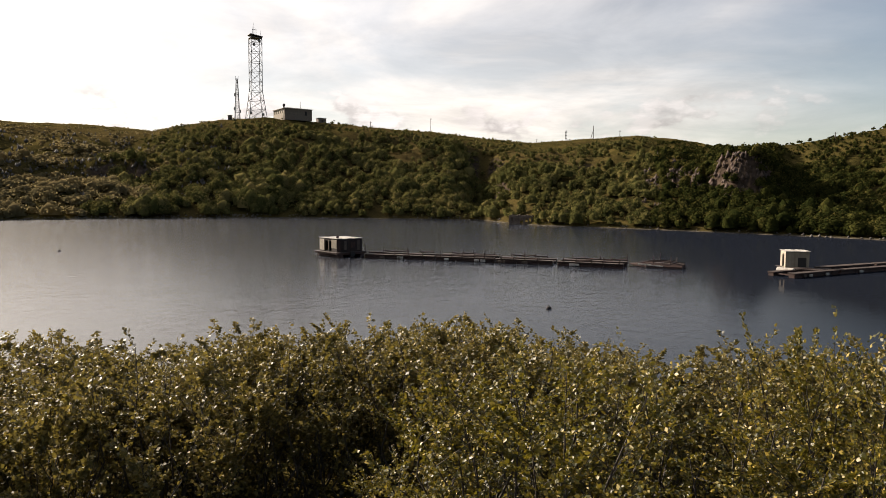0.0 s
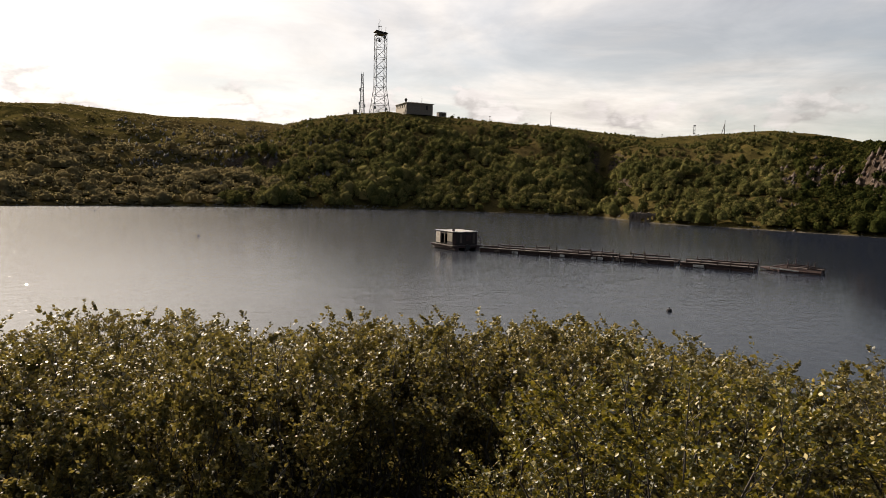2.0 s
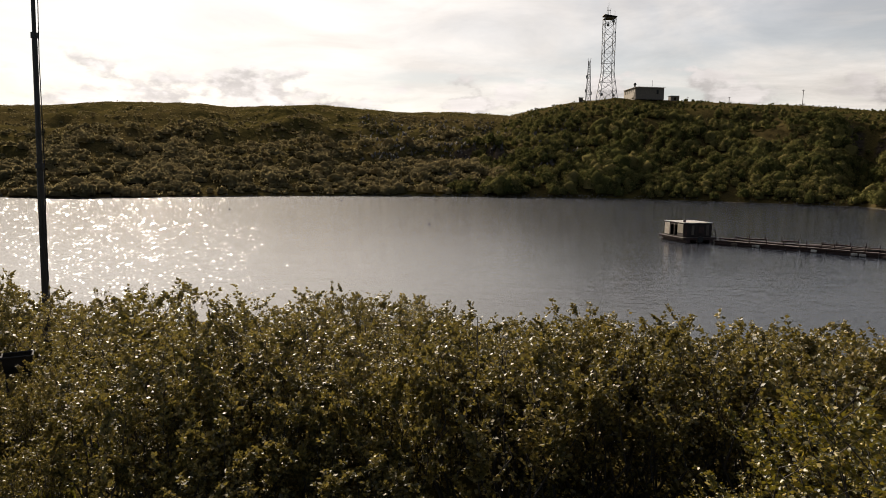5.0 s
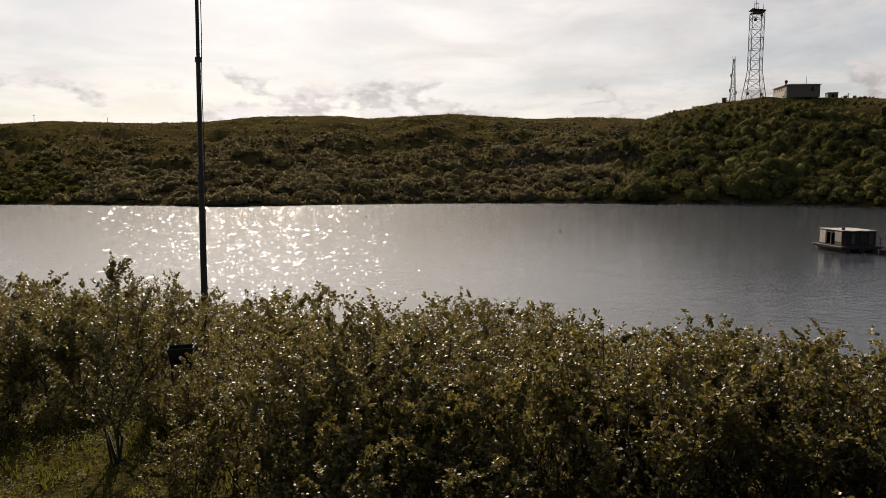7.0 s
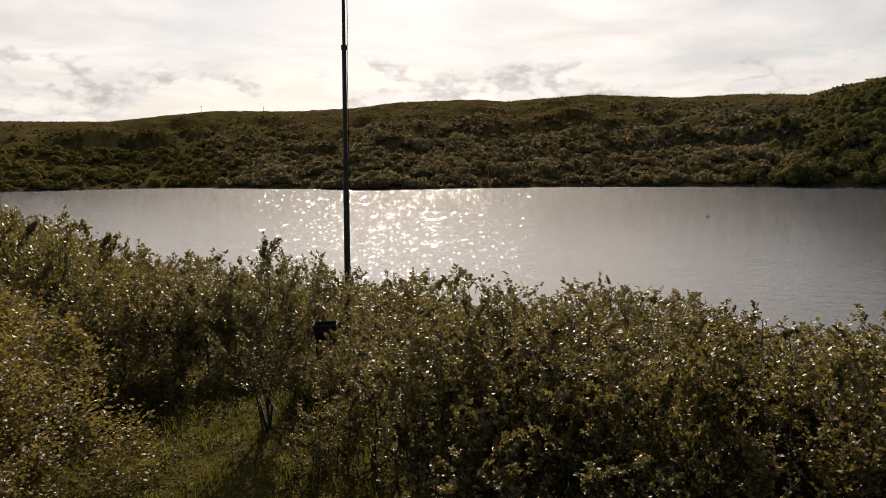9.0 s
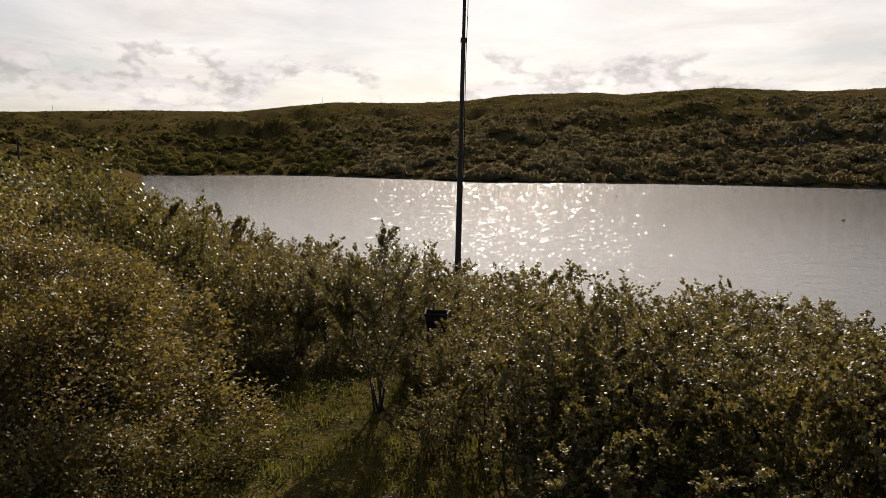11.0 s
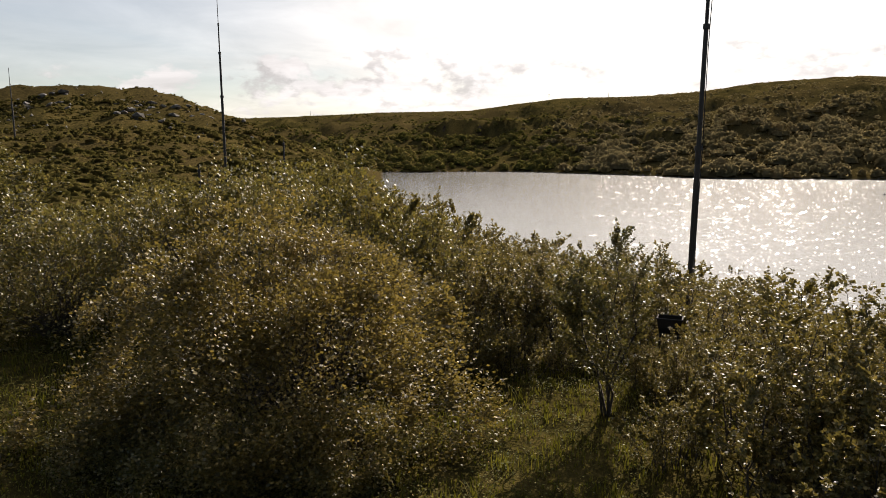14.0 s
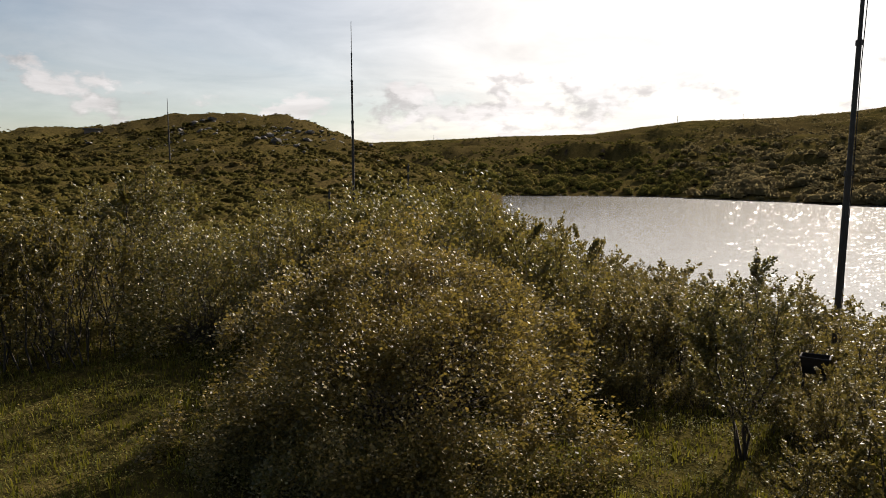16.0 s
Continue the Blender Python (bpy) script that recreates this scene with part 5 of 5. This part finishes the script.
def walkway(m, length, wide, label, posts=True, pairs=3.6, sag=0.0):
    """Two floats side by side with decks, cross beams, posts in pairs and hand rails."""
    ob = thing("cage_walkway", m, label, "walkway", "walkways of the fish farm")
    for y0 in (0.0, wide):
        bm = bmesh.new()
        x = 0.0
        while x < length - 0.5:
            x1 = min(x + 3.0, length)
            bar(bm, (x + 0.05, y0, 0.05), (x1 - 0.05, y0, 0.05), 0.36, sides=10)
            x = x1
        part("float", bm, RUST, ob)
        part("deck", plank_deck(bmesh.new(), 0, length, y0 - 0.5, y0 + 0.5, 0.50, 0.4), OLD_DECK, ob, "", pose(0, 0, 0, gen.uniform(-1.5, 1.5), 0, 0))
        part("stringer", box(bmesh.new(), 0.05, y0 - 0.42, 0.30, length - 0.05, y0 + 0.42, 0.49, 0.02), RUST, ob)
    x = 0.4
    while x < length:
        part("cross_beam", box(bmesh.new(), x, 0.46, 0.2, x + 0.16, wide - 0.46, 0.36), RUST, ob)
        x += pairs / 2
    if posts:
        x = 0.8
        spots = []
        while x < length - 0.3:
            for y0, dx in ((-0.4, 0.0), (wide + 0.4, 0.5)):
                z1 = 1.12 + gen.uniform(-0.15, 0.22)
                part("post", bar(bmesh.new(), (x + dx, y0, 0.2), (x + dx + gen.uniform(-0.08, 0.08), y0, z1), 0.075, 0.06, 6), RUST, ob)
            spots.append(x)
            x += pairs / 2 * gen.uniform(0.8, 1.2)
        for y0, dx, zr in ((-0.4, 0.0, 0.78), (wide + 0.4, 0.5, 0.70)):
            for x0, x1 in zip(spots, spots[1:]):
                if gen.random() < 0.97:
                    part("rail", bar(bmesh.new(), (x0 + dx - 0.1, y0 + 0.05, zr + gen.uniform(-0.1, 0.1)), (x1 + dx + 0.1, y0 + 0.05, zr + gen.uniform(-0.1, 0.1)), 0.095, sides=6), RUST, ob)
    for _ in range(int(length / 2.5)):
        x0 = gen.uniform(0.3, length - 0.8)
        part("float_block", box(bmesh.new(), x0, -0.62, 0.05, x0 + gen.uniform(0.3, 0.8), -0.46, 0.36, 0.04), ROOF_PALE if gen.random() < 0.45 else TIMBER, ob)
    return ob


def between(p, q):
    (x0, y0), (x1, y1) = polar(*p), polar(*q)
    return Matrix.Translation((x0, y0, 0)) @ pose(0, 0, 0, 0, 0, math.degrees(math.atan2(y1 - y0, x1 - x0))), math.hypot(x1 - x0, y1 - y0)


for p, q, wide in (((-21.6, 97.6), (-27.5, 94.2), 3.4), ((-27.6, 94.2), (-32.6, 92.0), 3.4), ((-32.7, 91.9), (-37.5, 90.2), 3.4), ((-37.9, 90.0), (-43.3, 88.4), 3.0)):
    m, length = between(p, q)
    walkway(m, length, wide, "rusty floating cage walkway with posts and broken rails")

def drifting_raft(p, q, label):
    """A narrow raft with a pointed end, a pale side board, bent rail and short posts."""
    m, length = between(p, q)
    ob = thing("drifting_raft", m, label, "raft")
    for y0 in (0.0, 1.5):
        bm = bar(bmesh.new(), (length, y0, 0.10), (1.6, y0, 0.10), 0.44, 0.44, 10)
        bar(bm, (1.6, y0, 0.10), (-0.9, 0.75, 0.25), 0.44, 0.10, 10)
        part("float", bm, RUST, ob)
    part("deck", plank_deck(bmesh.new(), 2.4, length, 0.2, 1.3, 0.52, 0.4), OLD_DECK, ob)
    part("side_board", box(bmesh.new(), 0.4, -0.46, 0.34, length - 2.4, -0.42, 0.50, 0.01), ROOF_PALE, ob, "pale side board", pose(0, 0, 0, 0, 3, 0))
    rise = [(0.2, 0.0, 0.45), (1.6, 0.0, 0.85), (3.2, 0.0, 0.98), (4.4, 0.0, 0.9), (length, 0.0, 0.62)]
    for y0 in (-0.1, 1.6):
        bm = bmesh.new()
        for a, b in zip(rise, rise[1:]):
            bar(bm, (a[0], y0, a[2] * 0.85), (b[0], y0, b[2] * 0.85), 0.07, sides=6)
        part("rail", bm, RUST, ob)
    for x, y, z in ((2.3, -0.1, 1.55), (2.8, 1.6, 1.7), (4.5, -0.1, 1.45), (4.9, 1.6, 1.35)):
        part("post", bar(bmesh.new(), (x, y, 0.3), (x + 0.05, y, z), 0.085, 0.06, 6), RUST, ob)
    return ob


drifting_raft((-44.2, 91.6), (-47.9, 90.4), "small drifting rusty raft with a pale side board")

# the front's shade is put into its tan colour, against the paler sunlit side
cabin2 = float_cabin("floating_cabin", place(-55.85, 95.5, 0.0, 14), 2.7, 2.6, 1.98, 0.45, TAN_WALL, PALE_WALL, ROOF_PALE, "small pale floating cabin with a flat white roof", margin=0.5)
# no opening here: a near-black panel paints the darkness inside the doorway
part("doorway", box(bmesh.new(), 0.05, -1.345, 0.46, 1.0, -1.29, 1.75), BLACK, cabin2, "dark panel standing in for the doorway's shade")
part("tank", bar(bmesh.new(), (-2.5, -2.6, 0.25), (-1.0, -3.9, 0.25), 0.42, sides=14), ROOF_PALE, cabin2, "pale rusty cylindrical tank")
for p, q in (((-55.7, 86.5), (-58.6, 94.0)), ((-58.7, 94.3), (-62.0, 104.0)), ((-62.1, 104.3), (-66.0, 118.0))):
    m, length = between(p, q)
    walkway(m, length, 2.6, "rusty floating walkway leading off from the small cabin", posts=False)
m, length = between((-55.6, 92.3), (-58.4, 92.8))
walkway(m, length, 1.4, "low rusty landing beside the small cabin", posts=False)

# buoys
for b, r in ((1.6, 118), (-37.3, 55.5), (18.0, 160), (9.0, 205)):
    bm = bmesh.new()
    bmesh.ops.create_uvsphere(bm, u_segments=12, v_segments=8, radius=0.22, matrix=Matrix.Diagonal((1, 1, 0.8, 1)))
    ob = thing("buoy", place(b, r, 0.06), "small dark buoy on the lake", "buoy", "buoys")
    part("ball", bm, BLACK, ob)
    part("eye", bar(bmesh.new(), (0, 0, 0.15), (0, 0, 0.3), 0.04), BLACK, ob)

# islet in the bay
for b, r, size in ((52.3, 112, 3.2), (51.3, 113, 2.4), (52.8, 109, 2.0)):
    x, y = polar(b, r)
    me = rock_mesh("islet", int(b * 3), 0.5, 3)
    me.materials.append(GROUND)
    ob = tagged(new("islet", me), "low grassy islet near the shore", "islet", "islets")
    ob.matrix_basis = Matrix.Translation((x, y, 0.0)) @ pose(0, 0, 0, 0, 0, b) @ Matrix.Diagonal((size * 1.5, size, 0.9, 1))

# ---- brazier in the clearing ----
br = thing("brazier", place(32.6, 10.3, turn=-4), "black steel brazier box on thin legs in the thicket", "brazier")
bm = bmesh.new()
w, d, h, z = 0.175, 0.13, 0.22, 0.74
low = [bm.verts.new((sx * w * 0.8, sy * d * 0.8, z)) for sx, sy in ((-1, -1), (1, -1), (1, 1), (-1, 1))]
top = [bm.verts.new((sx * w, sy * d, z + h)) for sx, sy in ((-1, -1), (1, -1), (1, 1), (-1, 1))]
bm.faces.new(low[::-1])
for i in range(4):
    bm.faces.new((low[i], low[(i + 1) % 4], top[(i + 1) % 4], top[i]))
bmesh.ops.solidify(bm, geom=bm.faces[:], thickness=0.006)
part("fire_box", bm, BLACK, br)
bm = bmesh.new()
for i in range(4):
    a, b = ((-1, -1), (1, -1), (1, 1), (-1, 1))[i], ((1, -1), (1, 1), (-1, 1), (-1, -1))[i]
    bar(bm, (a[0] * w, a[1] * d, z + h), (b[0] * w, b[1] * d, z + h), 0.012, sides=6)
part("rim", bm, BLACK, br)
for sx in (-1, 1):
    for sy in (-1, 1):
        part("leg", bar(bmesh.new(), (sx * w * 0.7, sy * d * 0.7, z + 0.01), (sx * w * 0.95, sy * d * 0.95, -0.05), 0.012, sides=6), BLACK, br)
    part("handle", bar(bmesh.new(), (sx * (w + 0.07), -0.06, z + h - 0.04), (sx * (w + 0.07), 0.06, z + h - 0.04), 0.009, sides=6), BLACK, br)

# ---- small things ----
for b, r, size in ((36.6, 5.95, 0.16),):
    boulder(b, r, size, "pale flat stone half sunk in the grass", "stones in the clearing")
for b, r, turn, long in ((4.6, 247.5, 8, 3.6), (3.7, 247.0, -12, 2.6), (-3.4, 245.0, 5, 2.2), (-6.5, 244.6, 20, 3.0)):
    ob = thing("drift_log", place(b, r, 0.25, turn), "bleached log stranded on the far shore", "log", "logs on the shore")
    part("stem", bar(bmesh.new(), (-long / 2, 0, 0), (long / 2, 0, 0.12), 0.2, 0.13, 8), TIMBER, ob)
    part("branch_stub", bar(bmesh.new(), (long * 0.1, 0, 0.1), (long * 0.2, -0.2, 0.55), 0.08, 0.05, 6), TIMBER, ob)
